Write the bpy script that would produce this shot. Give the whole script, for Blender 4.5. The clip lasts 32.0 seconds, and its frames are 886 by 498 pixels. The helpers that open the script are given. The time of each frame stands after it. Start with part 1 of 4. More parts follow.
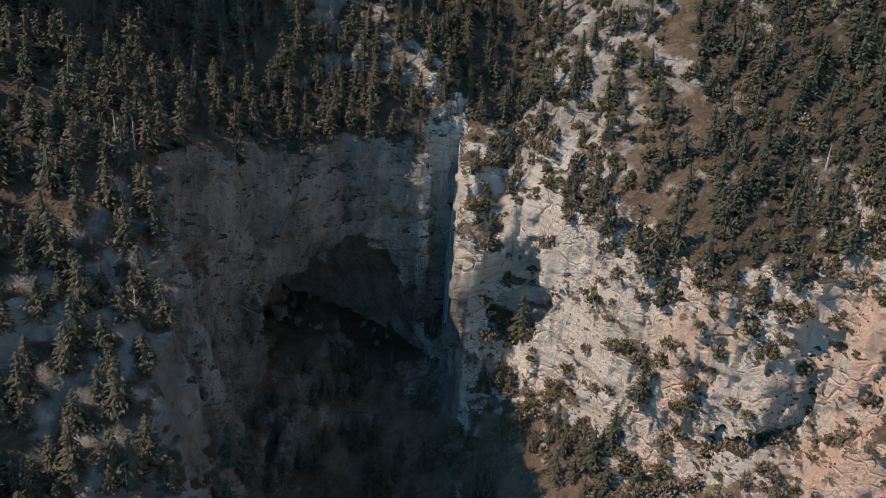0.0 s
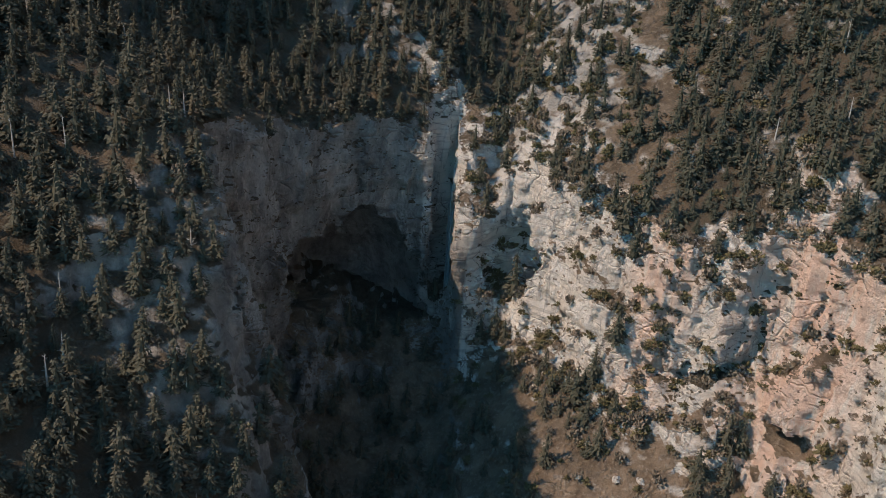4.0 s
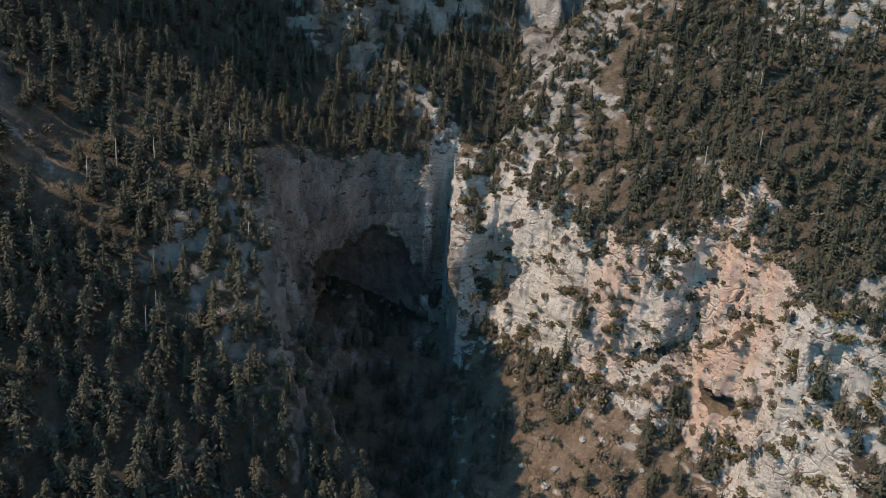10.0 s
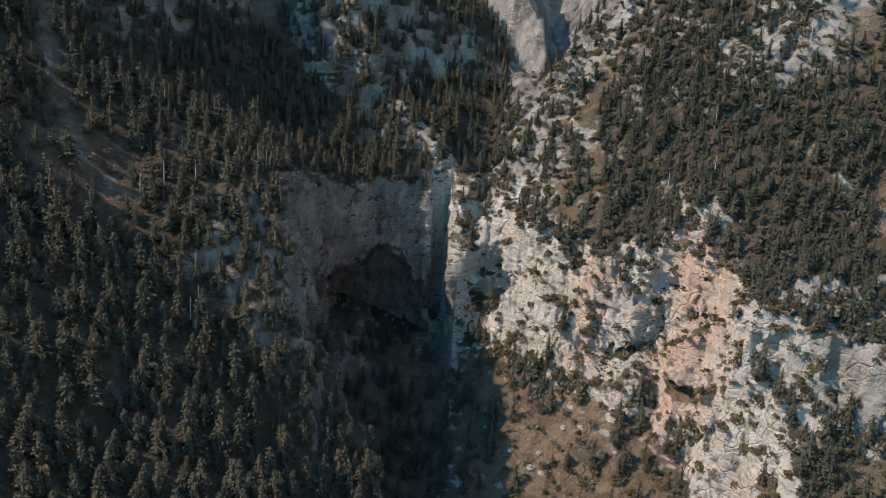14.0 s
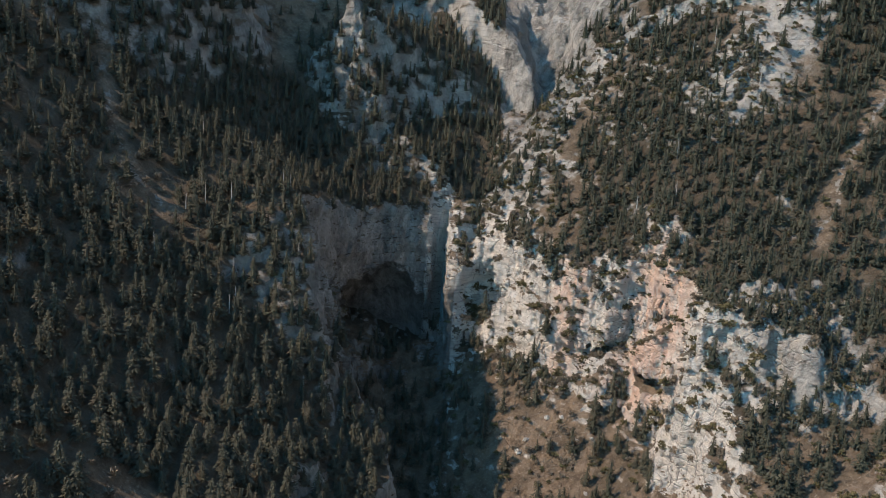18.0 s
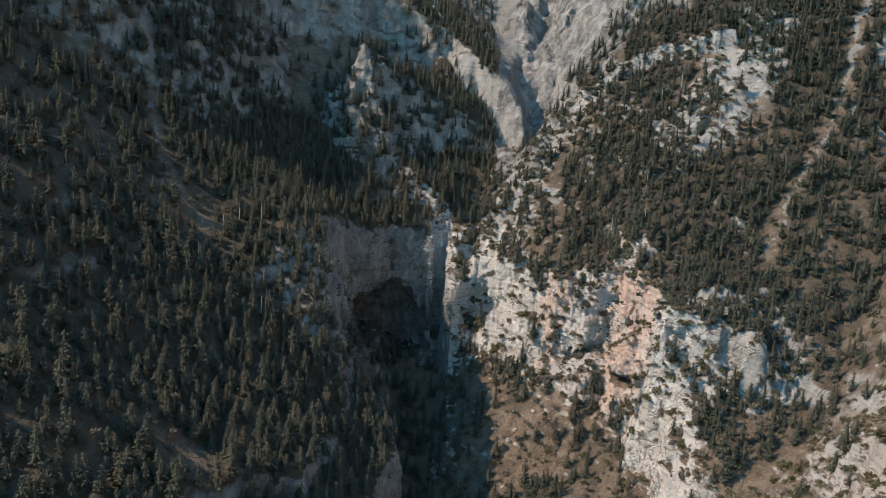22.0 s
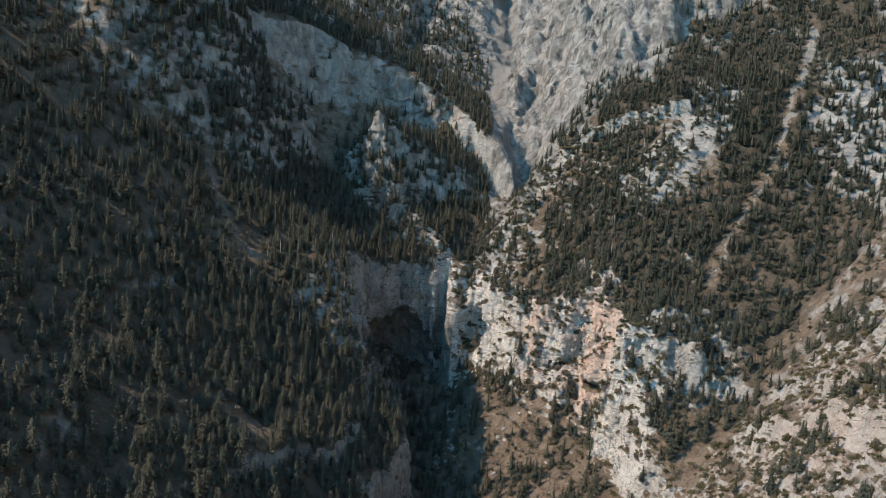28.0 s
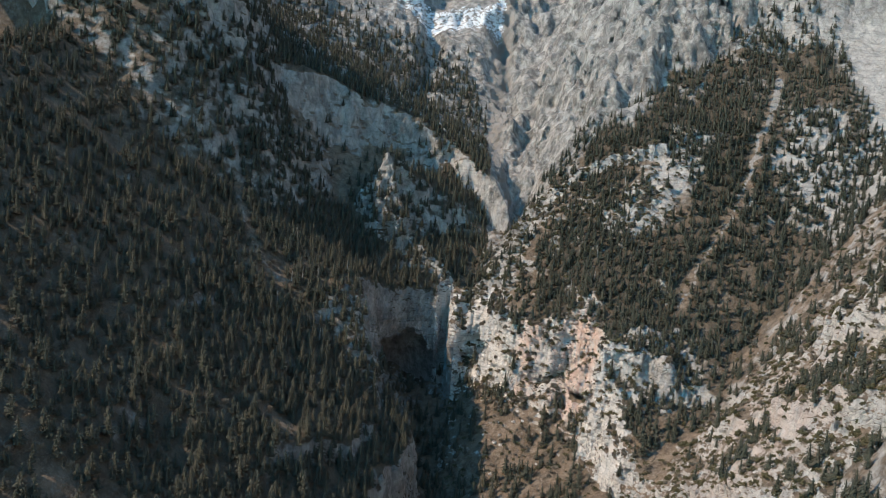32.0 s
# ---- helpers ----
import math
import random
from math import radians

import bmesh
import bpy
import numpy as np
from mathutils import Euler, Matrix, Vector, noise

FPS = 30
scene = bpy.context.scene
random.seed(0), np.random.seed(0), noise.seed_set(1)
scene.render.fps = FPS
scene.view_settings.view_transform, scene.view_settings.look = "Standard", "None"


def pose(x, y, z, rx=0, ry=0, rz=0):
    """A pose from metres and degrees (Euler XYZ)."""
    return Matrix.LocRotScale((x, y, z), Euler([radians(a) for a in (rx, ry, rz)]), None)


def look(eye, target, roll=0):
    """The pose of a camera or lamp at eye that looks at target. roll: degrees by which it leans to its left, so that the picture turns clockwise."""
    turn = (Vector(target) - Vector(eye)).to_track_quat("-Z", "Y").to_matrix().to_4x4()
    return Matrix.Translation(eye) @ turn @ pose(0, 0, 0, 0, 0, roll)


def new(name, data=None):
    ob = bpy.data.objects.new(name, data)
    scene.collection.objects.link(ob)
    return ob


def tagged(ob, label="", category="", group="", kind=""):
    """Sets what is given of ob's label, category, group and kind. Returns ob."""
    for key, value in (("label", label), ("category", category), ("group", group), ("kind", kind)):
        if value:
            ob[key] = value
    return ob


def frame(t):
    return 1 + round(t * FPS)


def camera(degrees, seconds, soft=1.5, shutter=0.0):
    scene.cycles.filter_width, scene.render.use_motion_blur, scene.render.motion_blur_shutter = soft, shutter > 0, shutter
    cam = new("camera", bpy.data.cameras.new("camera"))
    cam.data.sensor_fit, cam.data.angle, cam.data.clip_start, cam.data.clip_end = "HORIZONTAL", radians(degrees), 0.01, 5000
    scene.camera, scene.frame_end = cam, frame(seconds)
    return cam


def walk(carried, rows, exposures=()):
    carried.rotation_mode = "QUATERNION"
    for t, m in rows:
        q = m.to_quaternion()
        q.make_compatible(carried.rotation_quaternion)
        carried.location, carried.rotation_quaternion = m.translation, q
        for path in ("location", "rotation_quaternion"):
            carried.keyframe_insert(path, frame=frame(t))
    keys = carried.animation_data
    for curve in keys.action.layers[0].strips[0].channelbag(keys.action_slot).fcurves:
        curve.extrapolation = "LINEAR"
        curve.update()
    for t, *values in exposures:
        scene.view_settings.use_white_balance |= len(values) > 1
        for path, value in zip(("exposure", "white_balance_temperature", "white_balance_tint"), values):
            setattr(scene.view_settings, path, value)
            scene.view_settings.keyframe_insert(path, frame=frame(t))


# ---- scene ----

cam = camera(49.7, 32.0, soft=0.5)
METRES, EYE, TILT, LEAN, TURN = 700.0, 0.0, -26.0, -4.0, 0.0
ROWS = [
    (0.0, 0.0, 0.0, 0.0, 0.0, 0.0, -0.0),
    (0.5, -0.0002, -0.0082, -0.0035, -0.03, 0.09, -0.0),
    (1.0, -0.001, -0.0171, -0.007, -0.09, 0.16, 0.0),
    (1.5, -0.0011, -0.0259, -0.0107, -0.08, 0.25, -0.01),
    (2.0, -0.0013, -0.0359, -0.014, -0.07, 0.28, -0.02),
    (2.5, -0.002, -0.0458, -0.018, -0.11, 0.37, -0.01),
    (3.0, -0.0024, -0.0557, -0.0218, -0.13, 0.46, -0.01),
    (3.5, -0.0028, -0.0662, -0.026, -0.14, 0.55, -0.01),
    (4.0, -0.0033, -0.0771, -0.03, -0.18, 0.61, -0.01),
    (4.5, -0.0034, -0.0881, -0.0344, -0.17, 0.7, -0.01),
    (6.5, -0.004, -0.133, -0.0519, -0.24, 2.04, -0.0),
    (7.0, -0.0032, -0.1442, -0.0561, -0.18, 2.48, 0.02),
    (7.5, -0.0035, -0.1559, -0.0609, -0.21, 2.95, 0.0),
    (8.0, -0.0035, -0.1675, -0.0658, -0.22, 3.4, 0.0),
    (8.5, -0.0036, -0.1788, -0.0702, -0.24, 3.81, -0.0),
    (9.0, -0.0029, -0.1906, -0.0749, -0.2, 4.23, 0.0),
    (9.5, -0.0027, -0.2026, -0.0803, -0.19, 4.68, 0.01),
    (10.0, -0.0031, -0.2146, -0.0849, -0.24, 5.07, 0.01),
    (10.5, -0.0027, -0.2261, -0.0899, -0.23, 5.46, 0.01),
    (11.0, -0.0031, -0.2382, -0.0948, -0.28, 5.85, 0.01),
    (11.5, -0.002, -0.2507, -0.1, -0.2, 6.25, 0.03),
    (12.0, -0.0015, -0.2631, -0.1058, -0.18, 6.69, 0.02),
    (12.5, -0.0015, -0.2755, -0.1104, -0.2, 7.01, 0.02),
    (13.0, -0.0012, -0.2883, -0.1161, -0.19, 7.41, 0.03),
    (13.5, -0.0009, -0.3016, -0.1218, -0.18, 7.78, 0.04),
    (14.0, -0.0008, -0.3147, -0.1276, -0.18, 8.15, 0.04),
    (14.5, -0.0006, -0.3287, -0.1332, -0.19, 8.5, 0.04),
    (16.5, -0.001, -0.3861, -0.1577, -0.23, 9.9, 0.04),
    (17.0, -0.0005, -0.4013, -0.1645, -0.2, 10.28, 0.05),
    (17.5, -0.0003, -0.4168, -0.1712, -0.2, 10.63, 0.04),
    (18.0, -0.0001, -0.4316, -0.1779, -0.19, 10.98, 0.04),
    (18.5, -0.0001, -0.4473, -0.1844, -0.18, 11.3, 0.03),
    (19.0, -0.0001, -0.4633, -0.1911, -0.18, 11.62, 0.01),
    (19.5, -0.0002, -0.4792, -0.1982, -0.19, 11.95, 0.02),
    (20.0, -0.0001, -0.4946, -0.2053, -0.2, 12.26, -0.0),
    (20.5, 0.0, -0.5107, -0.2127, -0.19, 12.59, -0.01),
    (21.0, -0.0001, -0.5269, -0.2201, -0.19, 12.92, -0.02),
    (21.5, -0.0003, -0.5428, -0.2271, -0.21, 13.21, -0.02),
    (22.0, -0.0005, -0.5592, -0.235, -0.22, 13.56, -0.04),
    (22.5, -0.0008, -0.5758, -0.2424, -0.23, 13.88, -0.06),
    (23.0, -0.0009, -0.5925, -0.2498, -0.24, 14.19, -0.08),
    (23.5, -0.0013, -0.6088, -0.2572, -0.25, 14.51, -0.09),
    (24.0, -0.0013, -0.6259, -0.265, -0.24, 14.83, -0.11),
    (24.5, -0.0016, -0.6432, -0.2724, -0.24, 15.12, -0.11),
    (25.0, -0.002, -0.6607, -0.2802, -0.25, 15.42, -0.13),
    (25.5, -0.0023, -0.6776, -0.2877, -0.26, 15.71, -0.15),
    (27.5, -0.0042, -0.7488, -0.3186, -0.31, 16.86, -0.21),
    (28.0, -0.0043, -0.7671, -0.3266, -0.3, 17.15, -0.23),
    (28.5, -0.0046, -0.7856, -0.3346, -0.3, 17.45, -0.24),
    (29.0, -0.0049, -0.8036, -0.3423, -0.3, 17.72, -0.25),
    (29.5, -0.0052, -0.8225, -0.3504, -0.3, 18.02, -0.27),
    (30.0, -0.0057, -0.8417, -0.3586, -0.3, 18.31, -0.29),
    (30.5, -0.0061, -0.8611, -0.367, -0.3, 18.6, -0.3),
    (31.0, -0.0065, -0.8799, -0.375, -0.3, 18.87, -0.32),
    (31.5, -0.0071, -0.8996, -0.3833, -0.31, 19.14, -0.34),
    (32.0, -0.0076, -0.9195, -0.3917, -0.31, 19.42, -0.36),
]
BASE = pose(0, 0, EYE, TILT, LEAN, TURN)
walk(cam, [(t, BASE @ pose(METRES * x, METRES * y, METRES * z, 90 + pitch, roll, yaw)) for t, x, y, z, yaw, pitch, roll in ROWS],
     exposures=[(0.0, 0.88, 6450, 11), (32.0, 1.05, 6100, 6)])

# ---------------------------------------------------------------- sky and sun
SUN = Vector((-0.70, -0.15, 0.69)).normalized()
world = bpy.data.worlds.new("sky")
scene.world = world
world.use_nodes = True
sky_nodes = world.node_tree
sky = sky_nodes.nodes.new("ShaderNodeTexSky")
sky.sky_type, sky.sun_disc = "NISHITA", False
sky.sun_elevation, sky.sun_rotation = math.asin(SUN.z), math.atan2(SUN.x, SUN.y)
sky.altitude, sky.dust_density, sky.ozone_density = 900, 0.3, 1.0
clear = sky_nodes.nodes.new("ShaderNodeMix")
clear.data_type, clear.blend_type = "RGBA", "MULTIPLY"
clear.inputs[0].default_value, clear.inputs[7].default_value = 1.0, (0.52, 1.0, 1.02, 1)
sky_nodes.links.new(sky.outputs[0], clear.inputs[6])
sky_nodes.links.new(clear.outputs[2], sky_nodes.nodes["Background"].inputs[0])
sky_nodes.nodes["Background"].inputs[1].default_value = 0.15
lamp = bpy.data.lights.new("sun", "SUN")
lamp.energy, lamp.angle, lamp.color = 3.1, radians(0.5), (1, 0.775, 0.575)
new("sun", lamp).matrix_world = look(SUN * 100, (0, 0, 0))

# ---------------------------------------------------------------- materials
class Nodes:
    """Short hand for building a node material."""

    def __init__(self, name, rough=0.9):
        self.mat = bpy.data.materials.new(name)
        self.mat.use_nodes = True
        self.tree = self.mat.node_tree
        self.out = self.tree.nodes["Principled BSDF"]
        self.out.inputs["Roughness"].default_value = rough
        self.out.inputs["Specular IOR Level"].default_value = 0.25

    def node(self, kind, **values):
        n = self.tree.nodes.new(kind)
        for key, value in values.items():
            if key == "operation":
                n.operation = value
            elif key == "data_type":
                n.data_type = value
            elif key == "attribute_name":
                n.attribute_name = value
            elif key == "blend_type":
                n.blend_type = value
        return n

    def link(self, a, b):
        self.tree.links.new(a, b)
        return b

    def place(self, scale):
        """World position, scaled along each axis."""
        geo, n = self.node("ShaderNodeNewGeometry"), self.node("ShaderNodeVectorMath", operation="MULTIPLY")
        self.link(geo.outputs["Position"], n.inputs[0])
        n.inputs[1].default_value = scale
        return n.outputs[0]

    def noise(self, scale, detail=5.0, rough=0.6, distortion=0.0):
        n = self.node("ShaderNodeTexNoise")
        self.link(self.place(scale), n.inputs["Vector"])
        n.inputs["Scale"].default_value = 1.0
        n.inputs["Detail"].default_value, n.inputs["Roughness"].default_value = detail, rough
        n.inputs["Distortion"].default_value = distortion
        return n.outputs["Fac"]

    def cracks(self, scale, wander):
        """Distance to the nearest of the wandering joints that split the rock into blocks."""
        n, bend, add = self.node("ShaderNodeTexVoronoi"), self.node("ShaderNodeTexNoise"), self.node("ShaderNodeVectorMath", operation="MULTIPLY_ADD")
        n.feature = "DISTANCE_TO_EDGE"
        at = self.place(scale)
        self.link(at, bend.inputs["Vector"])
        bend.inputs["Scale"].default_value, bend.inputs["Detail"].default_value = 1.3, 4.0
        self.link(bend.outputs["Color"], add.inputs[0])
        add.inputs[1].default_value = (wander, wander, wander)
        self.link(at, add.inputs[2])
        self.link(add.outputs[0], n.inputs["Vector"])
        n.inputs["Scale"].default_value = 1.0
        return n.outputs["Distance"]

    def ramp(self, value, a, b):
        n = self.node("ShaderNodeMapRange")
        n.interpolation_type = "SMOOTHSTEP"
        self.link(value, n.inputs["Value"])
        n.inputs["From Min"].default_value, n.inputs["From Max"].default_value = a, b
        return n.outputs["Result"]

    def math(self, operation, a, b):
        n = self.node("ShaderNodeMath", operation=operation)
        for slot, value in zip(n.inputs, (a, b)):
            if isinstance(value, (int, float)):
                slot.default_value = value
            else:
                self.link(value, slot)
        return n.outputs[0]

    def mix(self, fac, a, b):
        n = self.node("ShaderNodeMix", data_type="RGBA")
        for slot, value in ((n.inputs[0], fac), (n.inputs[6], a), (n.inputs[7], b)):
            if isinstance(value, tuple):
                slot.default_value = (*value, 1)
            elif isinstance(value, (int, float)):
                slot.default_value = value
            else:
                self.link(value, slot)
        return n.outputs[2]

    def mask(self, name):
        return self.node("ShaderNodeAttribute", attribute_name=name).outputs["Fac"]

    def bump(self, value, strength, distance):
        n = self.node("ShaderNodeBump")
        n.inputs["Strength"].default_value, n.inputs["Distance"].default_value = strength, distance
        self.link(value, n.inputs["Height"])
        self.link(n.outputs[0], self.out.inputs["Normal"])

    def colour(self, value):
        self.link(value, self.out.inputs["Base Color"])
        return self.mat


def hillside():
    """Limestone where it is steep, dry turf and litter where it is not; scree and rust by place."""
    m = Nodes("hillside", 0.95)
    grain = m.noise((0.55, 0.55, 0.55), 8, 0.7)
    patch = m.noise((0.05, 0.05, 0.05), 5, 0.6)
    streak = m.noise((0.30, 0.30, 0.035), 6, 0.65, 0.6)
    beds = m.noise((0.03, 0.03, 0.45), 6, 0.65, 0.4)
    rock = m.mix(m.ramp(patch, 0.35, 0.65), (0.70, 0.64, 0.58), (0.82, 0.76, 0.70))
    rock = m.mix(m.ramp(streak, 0.56, 0.72), rock, (0.22, 0.21, 0.20))
    rock = m.mix(m.math("MULTIPLY", m.ramp(beds, 0.50, 0.62), 0.40), rock, (0.23, 0.215, 0.20))
    rock = m.mix(m.math("MULTIPLY", m.ramp(grain, 0.45, 0.75), 0.6), rock, (0.74, 0.68, 0.62))
    joint = m.cracks((0.09, 0.09, 0.15), 0.55)
    split = m.cracks((0.34, 0.34, 0.26), 0.5)
    broken = m.ramp(m.noise((0.07, 0.07, 0.06), 4, 0.6), 0.42, 0.60)
    rock = m.mix(m.math("MULTIPLY", m.ramp(joint, 0.035, 0.0), m.math("MULTIPLY", broken, 0.7)), rock, (0.11, 0.105, 0.10))
    rock = m.mix(m.math("MULTIPLY", m.ramp(split, 0.04, 0.0), m.math("MULTIPLY", broken, 0.35)), rock, (0.24, 0.22, 0.20))
    # Shade of the western recess put into the rock colour, besides wet staining.
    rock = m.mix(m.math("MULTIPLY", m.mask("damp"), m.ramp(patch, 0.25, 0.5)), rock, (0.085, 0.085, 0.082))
    rust = m.math("MULTIPLY", m.mask("rust"), m.ramp(m.noise((0.14, 0.14, 0.03), 6, 0.65, 0.5), 0.34, 0.56))
    rock = m.mix(rust, rock, (0.80, 0.54, 0.42))
    # Mottled grey rock; its dark patches also stand in for shaded nooks.
    mottled_grey = m.mix(m.ramp(m.noise((0.08, 0.08, 0.05), 9, 0.74, 0.3), 0.36, 0.66), (0.13, 0.123, 0.115), (0.53, 0.492, 0.45))
    mottled_grey = m.mix(m.math("MULTIPLY", m.ramp(m.noise((0.035, 0.035, 0.02), 6, 0.65), 0.48, 0.62), 0.45), mottled_grey, (0.17, 0.165, 0.155))
    rock = m.mix(m.math("MULTIPLY", m.mask("weathered"), 0.95), rock, mottled_grey)
    turf = m.mix(m.ramp(m.noise((0.12, 0.12, 0.12), 6, 0.65), 0.35, 0.65), (0.150, 0.108, 0.075), (0.300, 0.222, 0.158))
    turf = m.mix(m.ramp(grain, 0.50, 0.72), turf, (0.40, 0.32, 0.245))
    turf = m.mix(m.math("MULTIPLY", m.mask("litter"), 0.85), turf, m.mix(grain, (0.05, 0.042, 0.030), (0.12, 0.095, 0.065)))
    geo, sep = m.node("ShaderNodeNewGeometry"), m.node("ShaderNodeSeparateXYZ")
    m.link(geo.outputs["Normal"], sep.inputs[0])
    flat = m.math("ADD", sep.outputs[2], m.math("MULTIPLY", m.math("SUBTRACT", m.noise((0.20, 0.20, 0.20), 9, 0.75), 0.5), 0.55))
    flat = m.math("SUBTRACT", flat, m.math("MULTIPLY", m.mask("rocky"), 0.42))
    land = m.mix(m.ramp(flat, 0.40, 0.66), rock, turf)
    stones = m.mix(m.ramp(m.noise((0.9, 0.9, 0.9), 6, 0.7), 0.35, 0.7), (0.36, 0.32, 0.28), (0.54, 0.49, 0.44))
    stones = m.mix(m.math("MULTIPLY", m.mask("rust"), 0.8), stones, (0.34, 0.255, 0.205))
    land = m.mix(m.ramp(m.math("ADD", m.mask("scree"), m.math("MULTIPLY", m.math("SUBTRACT", grain, 0.5), 1.3)), 0.42, 0.58), land, stones)
    land = m.mix(m.math("MULTIPLY", m.mask("weathered"), m.math("MULTIPLY", m.mask("scree"), 0.7)), land, m.mix(grain, (0.16, 0.145, 0.13), (0.30, 0.275, 0.25)))
    drift = m.math("MULTIPLY", m.mask("snow"), m.ramp(m.noise((0.13, 0.06, 0.18), 8, 0.7, 0.6), 0.38, 0.60))
    land = m.mix(m.ramp(drift, 0.35, 0.45), land, (0.82, 0.84, 0.86))
    relief = m.math("ADD", m.math("MULTIPLY", grain, 1.2), m.math("ADD", m.noise((0.8, 0.8, 0.35), 6, 0.72, 0.3), m.noise((1.9, 1.9, 1.5), 5, 0.75)))
    relief = m.math("ADD", relief, m.math("MULTIPLY", m.ramp(joint, 0.0, 0.08), m.math("MULTIPLY", broken, 0.8)))
    relief = m.math("ADD", relief, m.math("MULTIPLY", m.ramp(split, 0.0, 0.10), m.math("MULTIPLY", broken, 0.22)))
    m.bump(relief, 1.0, 2.0)
    return m.colour(land)


def foliage(name, dark, light, dry):
    m = Nodes(name, 0.8)
    geo = m.node("ShaderNodeNewGeometry")
    tone = m.noise((0.06, 0.06, 0.06), 3)
    col = m.mix(geo.outputs["Random Per Island"], dark, light)
    col = m.mix(m.ramp(tone, 0.50, 0.75), col, dry)
    info = m.node("ShaderNodeObjectInfo")
    col = m.mix(m.math("MULTIPLY", info.outputs["Random"], 0.35), col, dry)
    return m.colour(col)


def bark(name, dark, light):
    m = Nodes(name, 0.95)
    grain = m.noise((3, 3, 0.7), 5, 0.7)
    m.bump(grain, 0.5, 0.05)
    return m.colour(m.mix(grain, dark, light))


HILLSIDE = hillside()
FIR = foliage("fir_needles", (0.032, 0.036, 0.026), (0.074, 0.072, 0.049), (0.086, 0.072, 0.050))
TWIGS = foliage("bare_twigs", (0.10, 0.080, 0.062), (0.21, 0.165, 0.125), (0.24, 0.19, 0.13))
OLIVE = foliage("evergreen_scrub", (0.055, 0.052, 0.026), (0.125, 0.105, 0.050), (0.16, 0.12, 0.06))
BARK = bark("fir_bark", (0.07, 0.055, 0.045), (0.20, 0.17, 0.145))
DEADWOOD = bark("weathered_wood", (0.28, 0.26, 0.24), (0.48, 0.45, 0.42))


def water():
    m = Nodes("white_water", 0.35)
    foam = m.noise((3.0, 3.0, 0.25), 6, 0.7)
    m.bump(foam, 0.6, 0.2)
    return m.colour(m.mix(m.ramp(foam, 0.35, 0.65), (0.16, 0.22, 0.23), (0.40, 0.46, 0.47)))


WATER = water()

# ---------------------------------------------------------------- landform
LATTICE = np.random.RandomState(3).rand(64, 64, 64).astype(np.float32)


def vnoise(x, y, z):
    """Smooth lattice noise, 0 to 1."""
    out = 0
    ix, iy, iz = np.floor(x), np.floor(y), np.floor(z)
    fx, fy, fz = x - ix, y - iy, z - iz
    fx, fy, fz = fx * fx * (3 - 2 * fx), fy * fy * (3 - 2 * fy), fz * fz * (3 - 2 * fz)
    ix, iy, iz = ix.astype(np.int32), iy.astype(np.int32), iz.astype(np.int32)
    for a in (0, 1):
        for b in (0, 1):
            for c in (0, 1):
                w = (fx if a else 1 - fx) * (fy if b else 1 - fy) * (fz if c else 1 - fz)
                out = out + w * LATTICE[(ix + a) & 63, (iy + b) & 63, (iz + c) & 63]
    return out


def fbm(x, y, z, octaves=4, gain=0.5):
    """Fractal noise round 0, about -1 to 1."""
    x, y = np.asarray(x, np.float32), np.asarray(y, np.float32)
    z = np.broadcast_to(np.asarray(z, np.float32), x.shape)
    total, amp, norm = 0, 1.0, 0
    for _ in range(octaves):
        total, norm = total + amp * (vnoise(x, y, z) * 2 - 1), norm + amp
        amp *= gain
        x, y, z = 1.6 * x - 1.2 * y + 7.3, 1.2 * x + 1.6 * y + 3.1, 2.03 * z + 5.7
    return total / norm * 1.6


def smax(a, b, k):
    """Smooth upper envelope of two slopes."""
    d = np.clip(0.5 + 0.5 * (a - b) / k, 0, 1)
    return b + (a - b) * d + k * d * (1 - d)


def smin(a, b, k):
    return -smax(-a, -b, k)


def plane(x, y, at, bx, by):
    return at[2] + bx * (x - at[0]) + by * (y - at[1])


def ramp(v, a, b):
    v = np.clip((v - a) / (b - a), 0, 1)
    return v * v * (3 - 2 * v)


# Plan of the gorge's rim, from the near end of its western wall round the fall to the sunlit cliffs.
RIM = [(-40, -900), (-52, -60), (-42, 60), (-22, 120), (-10, 152), (-14, 190), (-34, 222), (-52, 242), (-68, 256), (-77, 268), (-78, 288), (-66, 335),
       (-44, 374), (-20, 386), (2, 388), (5, 408), (22, 410), (25, 386), (26, 362), (34, 364), (44, 374), (58, 368),
       (68, 346), (86, 330), (96, 308), (106, 294), (122, 278), (142, 280), (158, 272), (165, 246), (171, 216), (176, 188),
       (182, 140), (190, 80), (205, 20), (215, -60), (225, -900)]


def rim_distance(x, y):
    """Signed distance to the rim in plan: positive inside the gorge."""
    best, inside = np.full(x.shape, 1e9), np.zeros(x.shape, bool)
    for (ax, ay), (bx, by) in zip(RIM, RIM[1:] + RIM[:1]):
        dx, dy = bx - ax, by - ay
        t = np.clip(((x - ax) * dx + (y - ay) * dy) / (dx * dx + dy * dy), 0, 1)
        if (ax, ay) != RIM[-1]:
            best = np.minimum(best, np.hypot(x - ax - t * dx, y - ay - t * dy))
        if dy:
            inside ^= ((ay > y) != (by > y)) & (x < ax + (y - ay) * dx / dy)
    return np.where(inside, best, -best)


